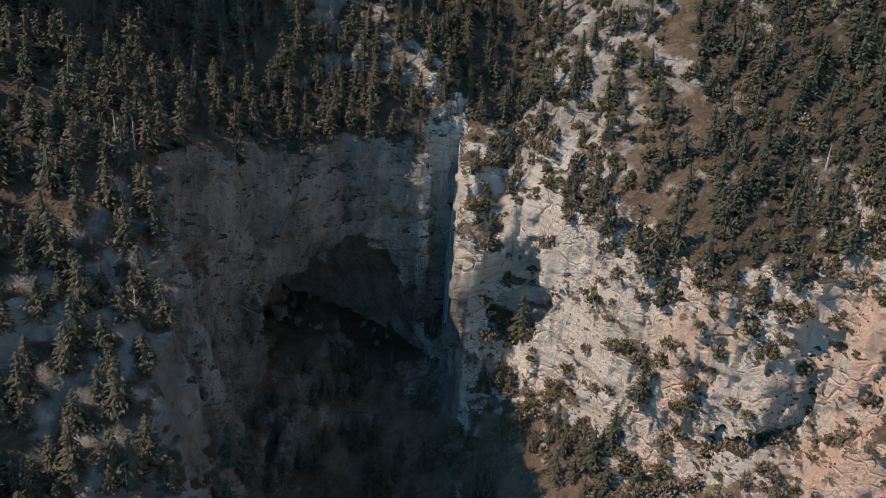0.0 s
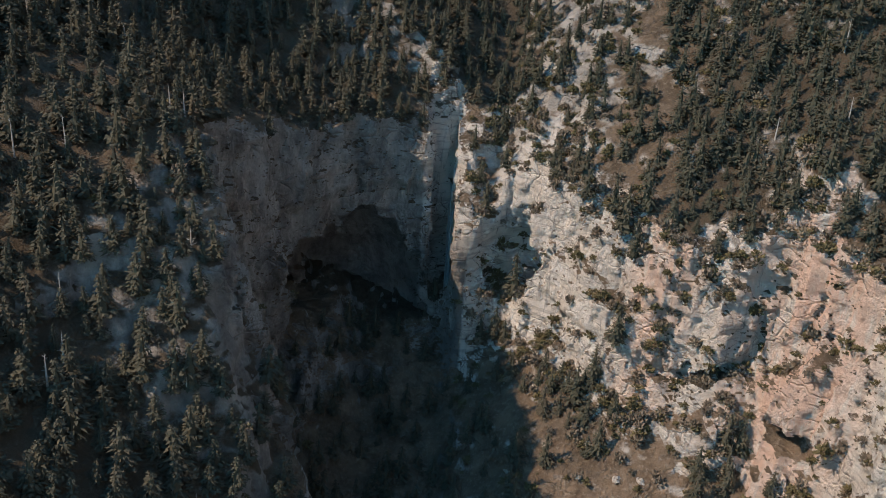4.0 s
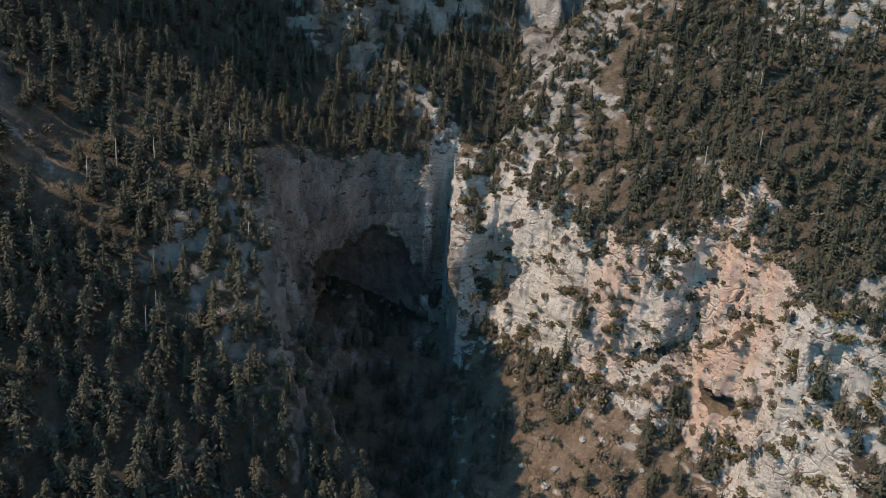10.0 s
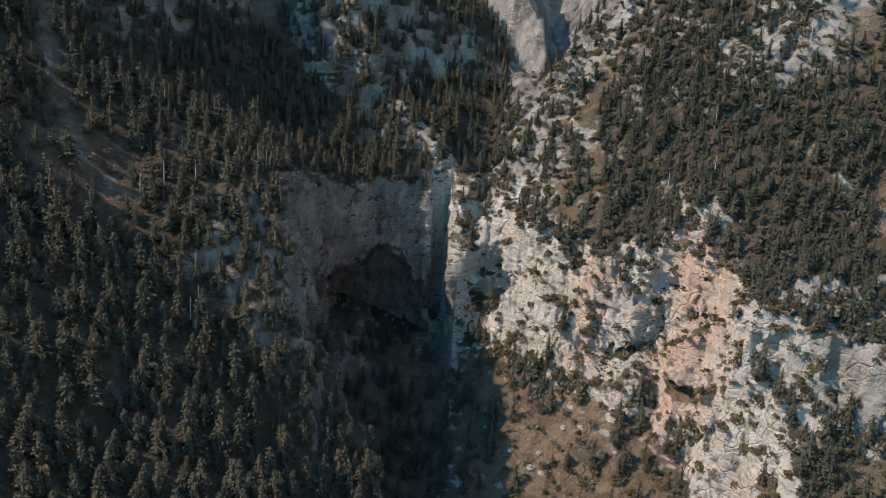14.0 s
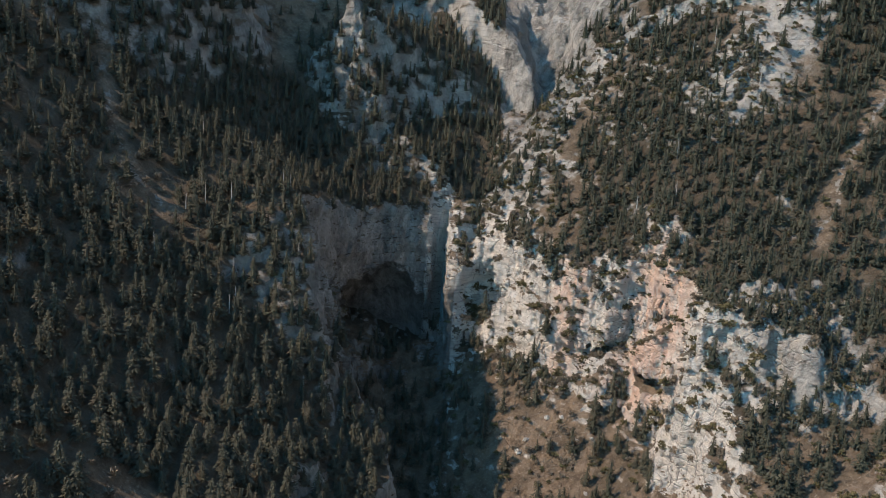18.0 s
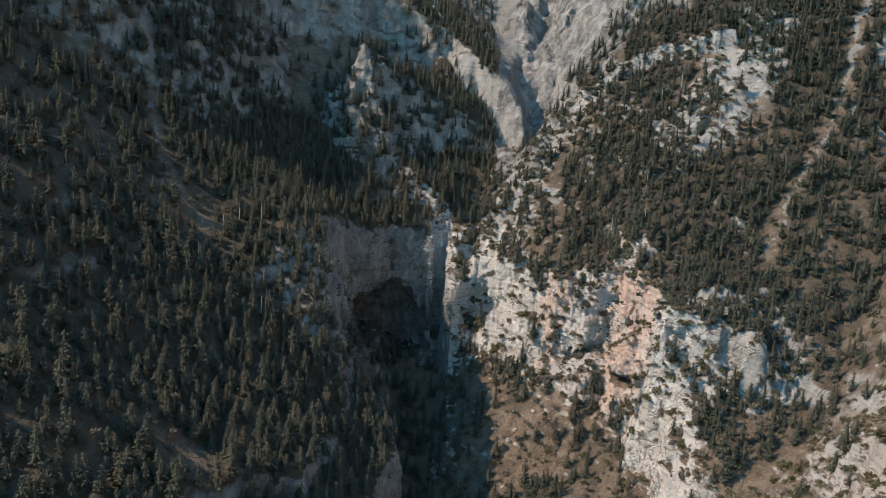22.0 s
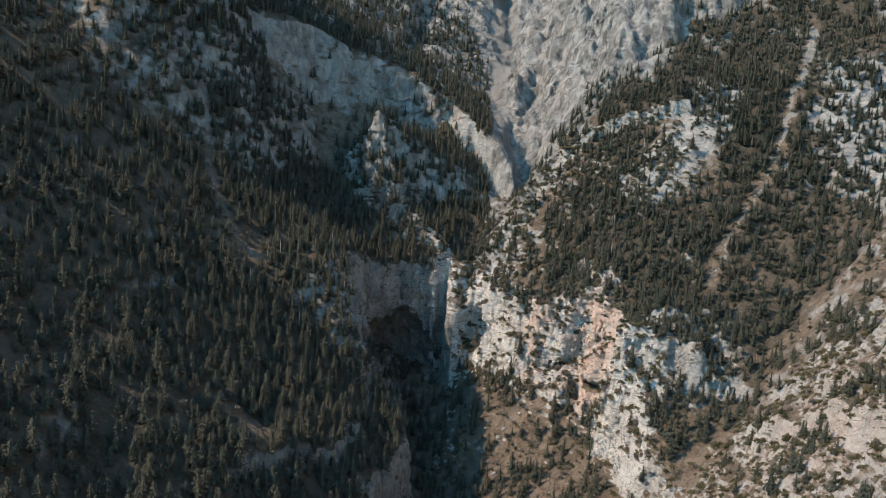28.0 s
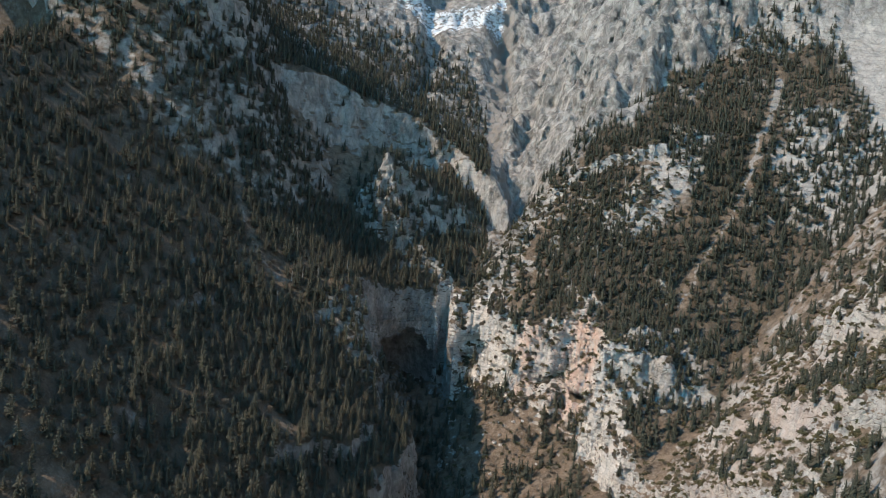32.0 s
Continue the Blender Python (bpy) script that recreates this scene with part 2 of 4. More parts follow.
# Cliff bands on the slopes: plan line with the high side on its left, rise, and how far back the rise dies away.
SCARPS = [([(168, 194), (196, 184), (217, 172), (250, 158)], 24, 38),
          ([(306, 45), (306, -12), (302, -80)], 30, 45),
          ([(236, 60), (250, 12), (250, -78), (254, -160)], 17, 30),
          ([(-303, 315), (-278, 408), (-246, 505)], 11, 35),
          ([(-118, 0), (-95, 36), (-66, 72), (-50, 118)], 12, 25),
          ([(-135, 165), (-116, 196), (-99, 226), (-82, 240)], 9, 18),
          ([(138, 462), (173, 466), (211, 454), (262, 458)], 17, 30)]


def scarp(x, y, line, rise, back):
    best, side, over = np.full(x.shape, 1e9), np.zeros(x.shape), np.zeros(x.shape)
    for i, ((ax, ay), (bx, by)) in enumerate(zip(line, line[1:])):
        dx, dy = bx - ax, by - ay
        n = math.hypot(dx, dy)
        t = ((x - ax) * dx + (y - ay) * dy) / n
        out = np.where((t < 0) & (i == 0), -t, np.where((t > n) & (i == len(line) - 2), t - n, 0))
        c = np.clip(t, 0, n) / n
        d = np.hypot(x - ax - c * dx, y - ay - c * dy)
        cross = dx * (y - ay) - dy * (x - ax)
        near = d < best
        best, side, over = np.where(near, d, best), np.where(near, np.sign(cross), side), np.where(near, out, over)
    d = side * best + 3.5 * fbm(x / 16, y / 16, 7.5, 3)
    return rise * ramp(d, -1, 6) * np.exp(-np.clip(d, 0, None) / back) * (1 - ramp(over, 0, 22)) * (0.75 + 0.6 * fbm(x / 24, y / 24, 3.3, 2))


# Rib that ends the wooded mountainside, edge of the shaded wall, crest above it, and the spur with its knob.
RIB = [(-330, 640), (-248, 532), (-211, 487), (-178, 432), (-140, 410), (-95, 412), (-60, 432), (-30, 446)]
WALL = [(-330, 430), (-213, 520), (-148, 572), (-104, 600), (-48, 611), (8, 592), (30, 570)]
CREST = [(-480, 560), (-308, 620), (-210, 730), (-139, 785), (-40, 765), (60, 740)]
SPUR = [(20, 412, -150), (6, 421, -118), (-26, 440, -86), (-64, 465, -32), (-71, 480, 14), (-52, 500, 0), (-6, 556, -10), (10, 610, 8)]


def across(x, y, line):
    """Signed distance in plan to a line (positive on its right), and the share of the way along it."""
    best, side, along = np.full(np.shape(x), 1e9), np.zeros(np.shape(x)), np.zeros(np.shape(x))
    for i, (a, b) in enumerate(zip(line, line[1:])):
        dx, dy = b[0] - a[0], b[1] - a[1]
        t = np.clip(((x - a[0]) * dx + (y - a[1]) * dy) / (dx * dx + dy * dy), 0, 1)
        d = np.hypot(x - a[0] - t * dx, y - a[1] - t * dy)
        near = d < best
        best, along = np.where(near, d, best), np.where(near, i + t, along)
        side = np.where(near, np.sign(dy * (x - a[0]) - dx * (y - a[1])), side)
    return side * best, along


def upper(x, y):
    """Slopes above the rims."""
    west = plane(x, y, (-128, 42, -198), -0.79, 0.34)                       # the wooded mountainside
    bench = smin(plane(x, y, (-76, 248, -133), -0.35, 0.50), plane(x, y, (-40, 390, -148), -0.50, -0.10), 8)
    bench = smin(bench, plane(x, y, (-75, 222, -147), -0.35, 1.30), 8)
    bench = smin(bench, plane(x, y, (-68, 240, -142), -2.4, 0.4), 6)
    west = smax(west, bench, 14)
    west = west - 1.5 * np.clip(-across(x, y, RIB)[0] + 4 * fbm(x / 30, y / 30, 2.7, 2), 0, None)   # its far side, over the ravine
    west = smin(west, 92 + 0.6 * (x + 428) + 0.2 * (y - 221), 12)     # the mountain's crest
    shading_peak = 430 - 1.75 * np.hypot(x + 400, 0.75 * (y - 562))
    west = smax(west, shading_peak + 12 * fbm(x / 50, y / 50, 3.1, 3), 10)           # unseen summit, added to throw shade on the wall
    up = smax(west, plane(x, y, (-135, 524, -10), -0.35, 0.66), 8)           # shaded talus of the ravine
    up = smin(up, plane(x, y, (-40, 420, -120), 0.0, 0.62) + 1.6 * np.clip(-40 - x, 0, None) + 4 * np.clip(412 - y, 0, None), 10)
    up = smax(up, plane(x, y, (-10, 400, -172), -0.25, 0.30), 8)
    knob = blob(x, y, -71, 480, 11, 13)
    top, weight = 0, 0
    for a, b in zip(SPUR, SPUR[1:]):                                         # the spur and its knob
        far, along = across(x, y, (a, b))
        w = 1 / (far * far + 30) ** 1.5
        top, weight = top + w * (a[2] + (b[2] - a[2]) * along), weight + w
    far = across(x, y, SPUR)[0]
    spur = top / weight - np.where(far > 0, 0.62 + 0.7 * knob, 1.55) * np.abs(far)
    spur = spur - 3 * np.clip(412 - y, 0, None)
    spur = spur + 6 * fbm(x / 26, y / 26, 8.1, 3)
    up = smax(up, spur, 5)
    brow = plane(x, y, (-148, 582, 96), -0.46, 0.28)
    brow = smin(brow, plane(x, y, (40, 700, 60), -1.1, 0.25), 14)
    brow = brow - 0.75 * np.clip(-across(x, y, CREST)[0], 0, None)
    edge = across(x, y, WALL)[0] + 10 * fbm(x / 40, y / 40, 4.9, 3)
    brow = brow - 2.9 * np.clip(edge, 0, 45) - 0.9 * np.clip(edge - 45, 0, None)
    up = smax(up, brow, 6)                                                   # shaded wall over the ravine
    shelf = smin(plane(x, y, (64, 779, 84), -0.26, 0.50), plane(x, y, (-150, 1000, 262), 0.5, 0.25), 15)
    up = smax(up, shelf - 1.2 * np.clip(760 - y, 0, None), 12)               # snowy shelf of the high valley
    east = smin(plane(x, y, (257, 275, -104), 0.152, 0.741), plane(x, y, (74, 420, -102), 0.74, 0.60), 15)
    east = smin(east, plane(x, y, (19, 394, -178), 1.1, 0.45), 6)
    east = smin(east, plane(x, y, (78, 509, -56), 1.15, -1.0), 8)            # far side of the eastern ridge
    east = smax(east, plane(x, y, (241, -70, -153), 1.2, -0.25), 22)         # near spur
    up = smax(up, east, 6)
    crag = smin(plane(x, y, (330, 610, 152), 0.10, 1.25), plane(x, y, (172, 1000, 197), 1.5, 0.30), 20)
    massif = smin(smax(plane(x, y, (95, 655, -62), 0.45, 0.63), crag, 15), 620 + 0 * x, 60)
    up = smax(up, massif, 8)
    for line, rise, back in SCARPS:
        up = up + scarp(x, y, line, rise, back)
    up = up + 10 * blob(x, y, 157, 288, 13, 14)
    return up + 14 * np.clip(1.2 - np.hypot((x - 196) / 24, (y - 216) / 20), 0, 1)   # rock dome


def lower(x, y):
    """Gorge floor with its talus."""
    stream = np.interp(y, [-900, 0, 150, 300, 372, 390], [-560, -370, -330, -285, -256, -250])
    bed = stream + 0.42 * np.clip(x - 14, 0, None) + 0.5 * np.clip(-20 - x, 0, None)
    talus = smin(plane(x, y, (105, 277, -234), 0.38, 0.70), plane(x, y, (60, 330, -226), 1.0, 0.34), 8)
    return smax(bed, talus, 6)


def blob(x, y, cx, cy, rx, ry):
    return np.clip(1.5 - np.hypot((x - cx) / rx, (y - cy) / ry), 0, 1)


def line_distance(x, y, line):
    best = np.full(np.shape(x), 1e9)
    for (ax, ay), (bx, by) in zip(line, line[1:]):
        dx, dy = bx - ax, by - ay
        t = np.clip(((x - ax) * dx + (y - ay) * dy) / (dx * dx + dy * dy), 0, 1)
        best = np.minimum(best, np.hypot(x - ax - t * dx, y - ay - t * dy))
    return best


TONGUE = [(98, 478), (140, 512), (182, 540)]
SLABS = [(212, 372), (236, 390), (262, 425), (290, 470)]
RIDGE_STONES = [(60, 400), (74, 415), (98, 440), (120, 470)]


def stoniness(x, y):
    """Where bare rock breaks through the turf, 0 to 1."""
    rocky = np.clip(1.3 - line_distance(x, y, SLABS) / 32, 0, 1) + np.clip(1.3 - line_distance(x, y, RIDGE_STONES) / 18, 0, 1)
    rocky = rocky + 0.3 * blob(x, y, 265, -20, 62, 120) + 0.8 * blob(x, y, 215, 195, 50, 38) + 0.7 * blob(x, y, 58, 385, 40, 32)
    rocky = rocky + 1.0 * blob(x, y, 455, 400, 55, 110) + 0.9 * blob(x, y, -70, 472, 14, 22) + 0.5 * blob(x, y, -85, 235, 22, 40)
    return np.clip(rocky, 0, 1)


def barren(x, y):
    """How far, in metres, a place lies above the ragged lower edge of the bare massif."""
    return y - 492 - 0.62 * np.clip(x - 170, 0, None) + 60 * ramp(x, 130, 90) + 42 * fbm(x / 50, y / 75, 6.6, 3)


def height(x, y):
    """The land's height, with ribs and gullies but without the rock's relief."""
    x, y = np.asarray(x, float), np.asarray(y, float)
    wide = fbm(x / 90, y / 90, 0.5, 3) * 7 * ramp(np.abs(x - 20) + 0.6 * np.abs(y - 330), 60, 200)
    rib = (0.5 - np.abs(fbm(x / 38, y / 62, 4.5, 3))) * 7
    up = upper(x, y) + wide + rib + 2.6 * fbm(x / 21, y / 21, 7.7, 3) * ramp(x, 30, 60)
    crags = stoniness(x, y)
    up = up + crags * (9.0 * (0.4 - np.abs(fbm(x / 17, y / 17, 5.5, 3))) + 4.0 * fbm(x / 8, y / 8, 2.2, 2))
    far = np.maximum(ramp(y, 560, 760), 0.8 * (x > 60) * ramp(barren(x, y), 0, 70))
    up = up + far * np.where(x < 90, ramp(y, 800, 900) * 0.4 + 0.6 * ramp(x, 60, 90), 1) * ((0.5 - np.abs(fbm(x / 85, y / 130, 8.5, 4))) * 80 + (0.42 - np.abs(fbm(x / 30, y / 44, 2.5, 4))) * 40)
    up = smin(up, 330 - 0.5 * np.clip(y - 1350, 0, None) + 1500 * ramp(x, -500, 0), 30)        # the country falls away behind the crest
    snowy = 450 - 0.55 * np.abs(x + 1930) - 0.5 * np.abs(y - 3500) + 90 * fbm(x / 420, y / 420, 5.1, 5)
    up = np.where(y > 2500, smax(up, snowy, 30), up)
    low = lower(x, y) + fbm(x / 30, y / 30, 6.5, 4) * 5
    d = rim_distance(x, y)
    inside = d - 4 * (x > 20) + fbm(x / 13, y / 13, 1.5, 3) * 3.5 + (0.4 - np.abs(fbm(x / 30, y / 30, 9.1, 2))) * 13 * ramp(y, 120, 200) * np.where(x > 20, 1, 0.5)
    share = np.clip(0.52 + 0.5 * fbm(x / 45, y / 45, 3.7, 2), 0.25, 0.85)
    share = np.where(x > 20, share, 0.86)
    drop = ramp(inside, -2, 5) * share + ramp(inside, 9, 16) * (0.94 - share) + ramp(inside, 12, 30) * 0.06
    return np.where(up > low, up + (low - up) * drop, up)


def bilinear(grid, x0, y0, step, x, y):
    u, v = (x - x0) / step, (y - y0) / step
    i = np.clip(u.astype(np.int32), 0, grid.shape[0] - 2)
    j = np.clip(v.astype(np.int32), 0, grid.shape[1] - 2)
    u, v = np.clip(u - i, 0, 1), np.clip(v - j, 0, 1)
    return (grid[i, j] * (1 - u) + grid[i + 1, j] * u) * (1 - v) + (grid[i, j + 1] * (1 - u) + grid[i + 1, j + 1] * u) * v


def spread(a, n, f):
    """Running extreme (f: np.maximum or np.minimum) over n cells each way."""
    for axis in (0, 1):
        b = a.copy()
        for k in range(1, n + 1):
            s = np.roll(a, k, axis), np.roll(a, -k, axis)
            b = f(b, f(*s))
        a = b
    return a


def blocks(x, y, z, size, tall):
    """A random number, -1 to 1, for each jointed block of rock."""
    x, y, z = x / size, y / size, z / tall
    bx, by, bz = (np.floor(a - 0.5).astype(np.int32) for a in (x, y, z))
    best, out = np.full(x.shape, 9.0, np.float32), np.zeros(x.shape, np.float32)
    for a in (0, 1):
        for b in (0, 1):
            for c in (0, 1):
                i, j, k = (bx + a) & 63, (by + b) & 63, (bz + c) & 63
                d = (np.abs(bx + a + LATTICE[i, j, k] - x) + np.abs(by + b + LATTICE[j, k, i] - y) + np.abs(bz + c + LATTICE[k, i, j] - z))
                near = d < best
                best, out = np.where(near, d, best), np.where(near, LATTICE[k, j, i], out)
    return out * 2 - 1


def carve(x, y, z):
    """Depth, in metres, to which caves and clefts are cut out of the rock (positive inside)."""
    def hollow(cx, cy, cz, rx, ry, rz):
        return (1 - np.sqrt(((x - cx) / rx) ** 2 + ((y - cy) / ry) ** 2 + ((z - cz) / rz) ** 2)) * min(rx, ry, rz)
    cut = hollow(124, 278, -203, 15, 9, 3.2)
    cut = np.maximum(cut, np.minimum(hollow(-38, 372, -258, 54, 58, 76), z - lower(x, y) - 1.5))       # great recess under the western wall
    cut = np.maximum(cut, hollow(50, 360, -195, 20, 16, 19))
    return np.maximum(cut, hollow(44, 367, -213, 17, 12, 9))


def rock_surface(x0, x1, y0, y1, z0, z1, step, bare=0.0, coarse=1.0):
    """The surface of the land within a box, with ledges, overhangs and clefts: vertices and quads."""
    xs, ys, zs = (np.arange(a, b, step, dtype=np.float32) for a, b in ((x0, x1), (y0, y1), (z0, z1)))
    pad = 24.0 + 12 * coarse
    gx, gy = np.arange(x0 - pad, x1 + pad, step), np.arange(y0 - pad, y1 + pad, step)
    H = height(*np.meshgrid(gx, gy, indexing="ij")).astype(np.float32)
    sx, sy = np.gradient(H, step)
    steep = np.hypot(sx, sy)
    ux, uy = sx / (steep + 0.3), sy / (steep + 0.3)
    n = int((11 if step < 3 else 22 if coarse < 1.5 else 30) / step) + 1
    top, low = spread(H, n, np.maximum), spread(H, n, np.minimum)
    cliff = spread(np.clip((steep - 0.95) / 1.3, 0, 1), int(5 / step), np.maximum)
    for _ in range(4):
        ux, uy, cliff = ((a + np.roll(a, 1, 0) + np.roll(a, -1, 0) + np.roll(a, 1, 1) + np.roll(a, -1, 1)) / 5 for a in (ux, uy, cliff))
    c = slice(int(pad / step), int(pad / step) + len(xs)), slice(int(pad / step), int(pad / step) + len(ys))
    V = zs[None, None, :] - H[c][:, :, None]
    live = (zs > (low[c] - 5 * coarse)[:, :, None]) & (zs < (top[c] + 5 * coarse)[:, :, None])
    if step < 1.5:                                                           # the great recess lies deep behind the wall
        live |= ((xs[:, None, None] + 38) / 66) ** 2 + ((ys[None, :, None] - 372) / 70) ** 2 + ((zs[None, None, :] + 258) / 90) ** 2 < 1
    i, j, k = np.nonzero(live)
    px, py, pz = xs[i] / coarse, ys[j] / coarse, zs[k] / coarse
    wild = (step > 3) * (coarse < 1.5) * ramp(ys, 555, 650)[j] * ramp(barren(xs[i], ys[j]) + 60 * (xs[i] < 40), 0, 40)
    hard = np.maximum(np.maximum(cliff[c][i, j], bare), 0.9 * wild)
    lump = fbm(px / 22, py / 22, pz / 30, 3)
    crack = np.abs(fbm(px / 8, py / 8, pz / 42, 2)) - 0.35
    bed = (pz + 3 * lump + 0.05 * px - 0.03 * py) / 13.0
    tier = np.floor(bed)
    bed = bed - tier
    ledge = np.where(bed < 0.8, bed / 0.8, (1 - bed) / 0.2) - 0.5
    wx, wy = px + 2.0 * lump, py - 2.0 * lump
    block = 1.7 * blocks(wx, wy, pz, 7.5, 20.0) + 1.0 * blocks(wy, wx, pz + 3 * lump, 3.6, 5.0)
    proud = LATTICE[(tier.astype(np.int32) * 7) & 63, 5, 9] - 0.5
    rib = 6.0 * (0.4 - np.abs(fbm(px / 25, py / 25, pz / 80, 2)))
    shift = hard * (rib + 3.0 * lump + 4.6 * crack + (1.9 * ledge + 1.6 * proud) * (0.3 if coarse > 1.5 else 1 - 0.8 * wild) + 1.2 * block) + (1 - hard) * (0.9 * lump + 0.15 * block)
    shift = shift * coarse * (1.1 if coarse > 1.5 else 1 + 0.9 * wild)
    px, py, pz = xs[i], ys[j], zs[k]
    qx, qy = px - bilinear(ux, gx[0], gy[0], step, px, py) * shift, py - bilinear(uy, gx[0], gy[0], step, px, py) * shift
    fine = fbm(px / 4.5, py / 4.5, pz / 4.5, 2)
    f = pz - bilinear(H, gx[0], gy[0], step, qx, qy) - fine * (0.16 + 1.1 * hard + 1.6 * (wild if coarse < 1.5 else 1))
    f = np.maximum(f, carve(px + 8 * lump, py - 5 * lump, pz + 9 * lump) + 1.6 * fine + 0.8 * block)
    cave = (1 - np.sqrt(((px - 149) / 9) ** 2 + ((py - 246) / 19) ** 2 + ((pz + 213) / 5) ** 2)) * 5
    V[i, j, k] = np.maximum(f, cave + 0.8 * fine)
    del live, px, py, pz, qx, qy
    solid = V < 0
    nx, ny, nz = V.shape
    total = np.zeros((nx - 1, ny - 1, nz - 1), np.int8)
    for a in (0, 1):
        for b in (0, 1):
            for d in (0, 1):
                total += solid[a:nx - 1 + a, b:ny - 1 + b, d:nz - 1 + d]
    ci, cj, ck = np.nonzero((total > 0) & (total < 8))
    number = np.full(total.shape, -1, np.int32)
    number[ci, cj, ck] = np.arange(len(ci))
    corner = {(a, b, d): V[ci + a, cj + b, ck + d] for a in (0, 1) for b in (0, 1) for d in (0, 1)}
    where, count = np.zeros((len(ci), 3), np.float32), np.zeros(len(ci), np.float32)
    for p in corner:
        for axis in range(3):
            if p[axis] == 0:
                q = tuple(1 if m == axis else p[m] for m in range(3))
                va, vb = corner[p], corner[q]
                hit = (va < 0) != (vb < 0)
                t = np.where(hit, va / np.where(hit, va - vb, 1), 0)
                for m in range(3):
                    where[:, m] += hit * (p[m] + (t if m == axis else 0))
                count += hit
    where = where / count[:, None] + np.stack([ci, cj, ck], -1)
    verts = where * step + np.array([x0, y0, z0], np.float32)
    quads = []
    for axis in range(3):
        lo, hi = [slice(1, -1)] * 3, [slice(1, -1)] * 3
        lo[axis], hi[axis] = slice(0, -1), slice(1, None)
        a, b = solid[tuple(lo)], solid[tuple(hi)]
        for flip, mask in ((False, a & ~b), (True, ~a & b)):
            e = np.stack(np.nonzero(mask), -1) + np.array([0 if m == axis else 1 for m in range(3)])
            m1, m2 = (axis + 1) % 3, (axis + 2) % 3
            ring = []
            for o1, o2 in ((1, 1), (0, 1), (0, 0), (1, 0)):
                g = e.copy()
                g[:, m1] -= o1
                g[:, m2] -= o2
                ring.append(number[g[:, 0], g[:, 1], g[:, 2]])
            if flip:
                ring.reverse()
            quads.append(np.stack(ring, -1))
    quads = np.concatenate(quads)
    owner = np.arange(len(verts))
    for _ in range(40 if 3 < step < 4 else 0):                                                      # loose crumbs fall away
        least = owner[quads].min(1)
        fresh = owner.copy()
        for m in range(4):
            np.minimum.at(fresh, quads[:, m], least)
        fresh = fresh[fresh]
        if (fresh == owner).all():
            break
        owner = fresh
    if step < 3 or step > 4:
        return verts, quads
    return verts, quads[np.bincount(owner, minlength=len(verts))[owner[quads[:, 0]]] > 600]

# ---------------------------------------------------------------- the land
SCREE_PATH = [(430, 575), (395, 500), (345, 398), (300, 335), (262, 283), (248, 258)]
SNOW_GULLY = [(-232, 345), (-212, 297), (-190, 250), (-172, 228), (-150, 221)]
SNOW_LINE = [(-150, 1040), (-100, 985), (-30, 960), (40, 990)]
HIGH_SNOW = [(75, 1000), (95, 1120), (110, 1260), (120, 1500)]
HIGH_GULLY = [(86, 560), (70, 620), (72, 700), (78, 800), (85, 1000), (95, 1300)]

def soils(x, y, z):
    """How stony, rusty, rocky or littered with needles the ground is at a place."""
    scree = np.clip(1.3 - line_distance(x + 6 * fbm(x / 20, y / 20, 1.1, 2), y, SCREE_PATH) / (1.2 + 3.6 * ramp(y, 380, 530)), 0, 0.9)
    scree = np.maximum(scree, 0.85 * np.clip(1.3 - line_distance(x + 5 * fbm(x / 14, y / 14, 4.1, 2), y, SNOW_GULLY) / 3.4, 0, 1) * ramp(fbm(x / 11, y / 11, 8.8, 2), -0.35, 0.35))
    scree = np.maximum(scree, np.clip(1.3 - line_distance(x, y, HIGH_GULLY) / (9 + 0.035 * np.clip(y - 600, 0, 500)), 0, 1))
    rust = 0.85 * blob(x, y, 151, 258, 26, 26) + 0.75 * blob(x, y, 104, 296, 14, 14) + 0.9 * blob(x, y, 150, 850, 35, 60) + 0.7 * blob(x, y, -165, 500, 10, 18)
    rust = rust + 0.5 * blob(x, y, 255, -20, 50, 80)
    rocky = np.maximum(stoniness(x, y) + 0.45 * (x > 60) * ramp(x + 0.3 * y, 360, 480) * ramp(y, 180, 300) * ramp(fbm(x / 28, y / 40, 6.3, 3), -0.1, 0.4), np.maximum(np.maximum(ramp(y, 600, 690), ramp(x, 480, 540)), (x > 60) * ramp(barren(x, y), -10, 25)))
    # Where rock is painted dark for the recess's shade and its wet face.
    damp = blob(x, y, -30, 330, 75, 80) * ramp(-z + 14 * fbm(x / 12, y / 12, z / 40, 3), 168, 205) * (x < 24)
    snow = np.clip(1.35 - line_distance(x, y, SNOW_LINE) / 42, 0, 1) + ramp(y, 2400, 2600) * ramp(z, 120, 260)
    snow = snow + 0.8 * np.clip(1.3 - line_distance(x, y, HIGH_SNOW) / 12, 0, 1)
    # Last mask: weathered grey rock, and west of x=2 shade put into the colour.
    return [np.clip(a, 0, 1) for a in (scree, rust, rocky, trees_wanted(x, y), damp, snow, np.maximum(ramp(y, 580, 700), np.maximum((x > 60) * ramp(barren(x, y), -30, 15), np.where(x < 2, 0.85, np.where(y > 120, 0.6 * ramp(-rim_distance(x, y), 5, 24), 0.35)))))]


def shaded_face(x, y):
    """The bare wall over the ravine and the talus at its foot, 0 to 1."""
    edge = across(x, y, WALL)[0] + 10 * fbm(x / 40, y / 40, 4.9, 3)
    return ramp(edge, -4, 4) * (1 - ramp(edge, 85, 120)) * ramp(across(x, y, SPUR)[0], -6, -18) * ramp(-across(x, y, RIB)[0], 2, 10) * ramp(x, -25, -60)


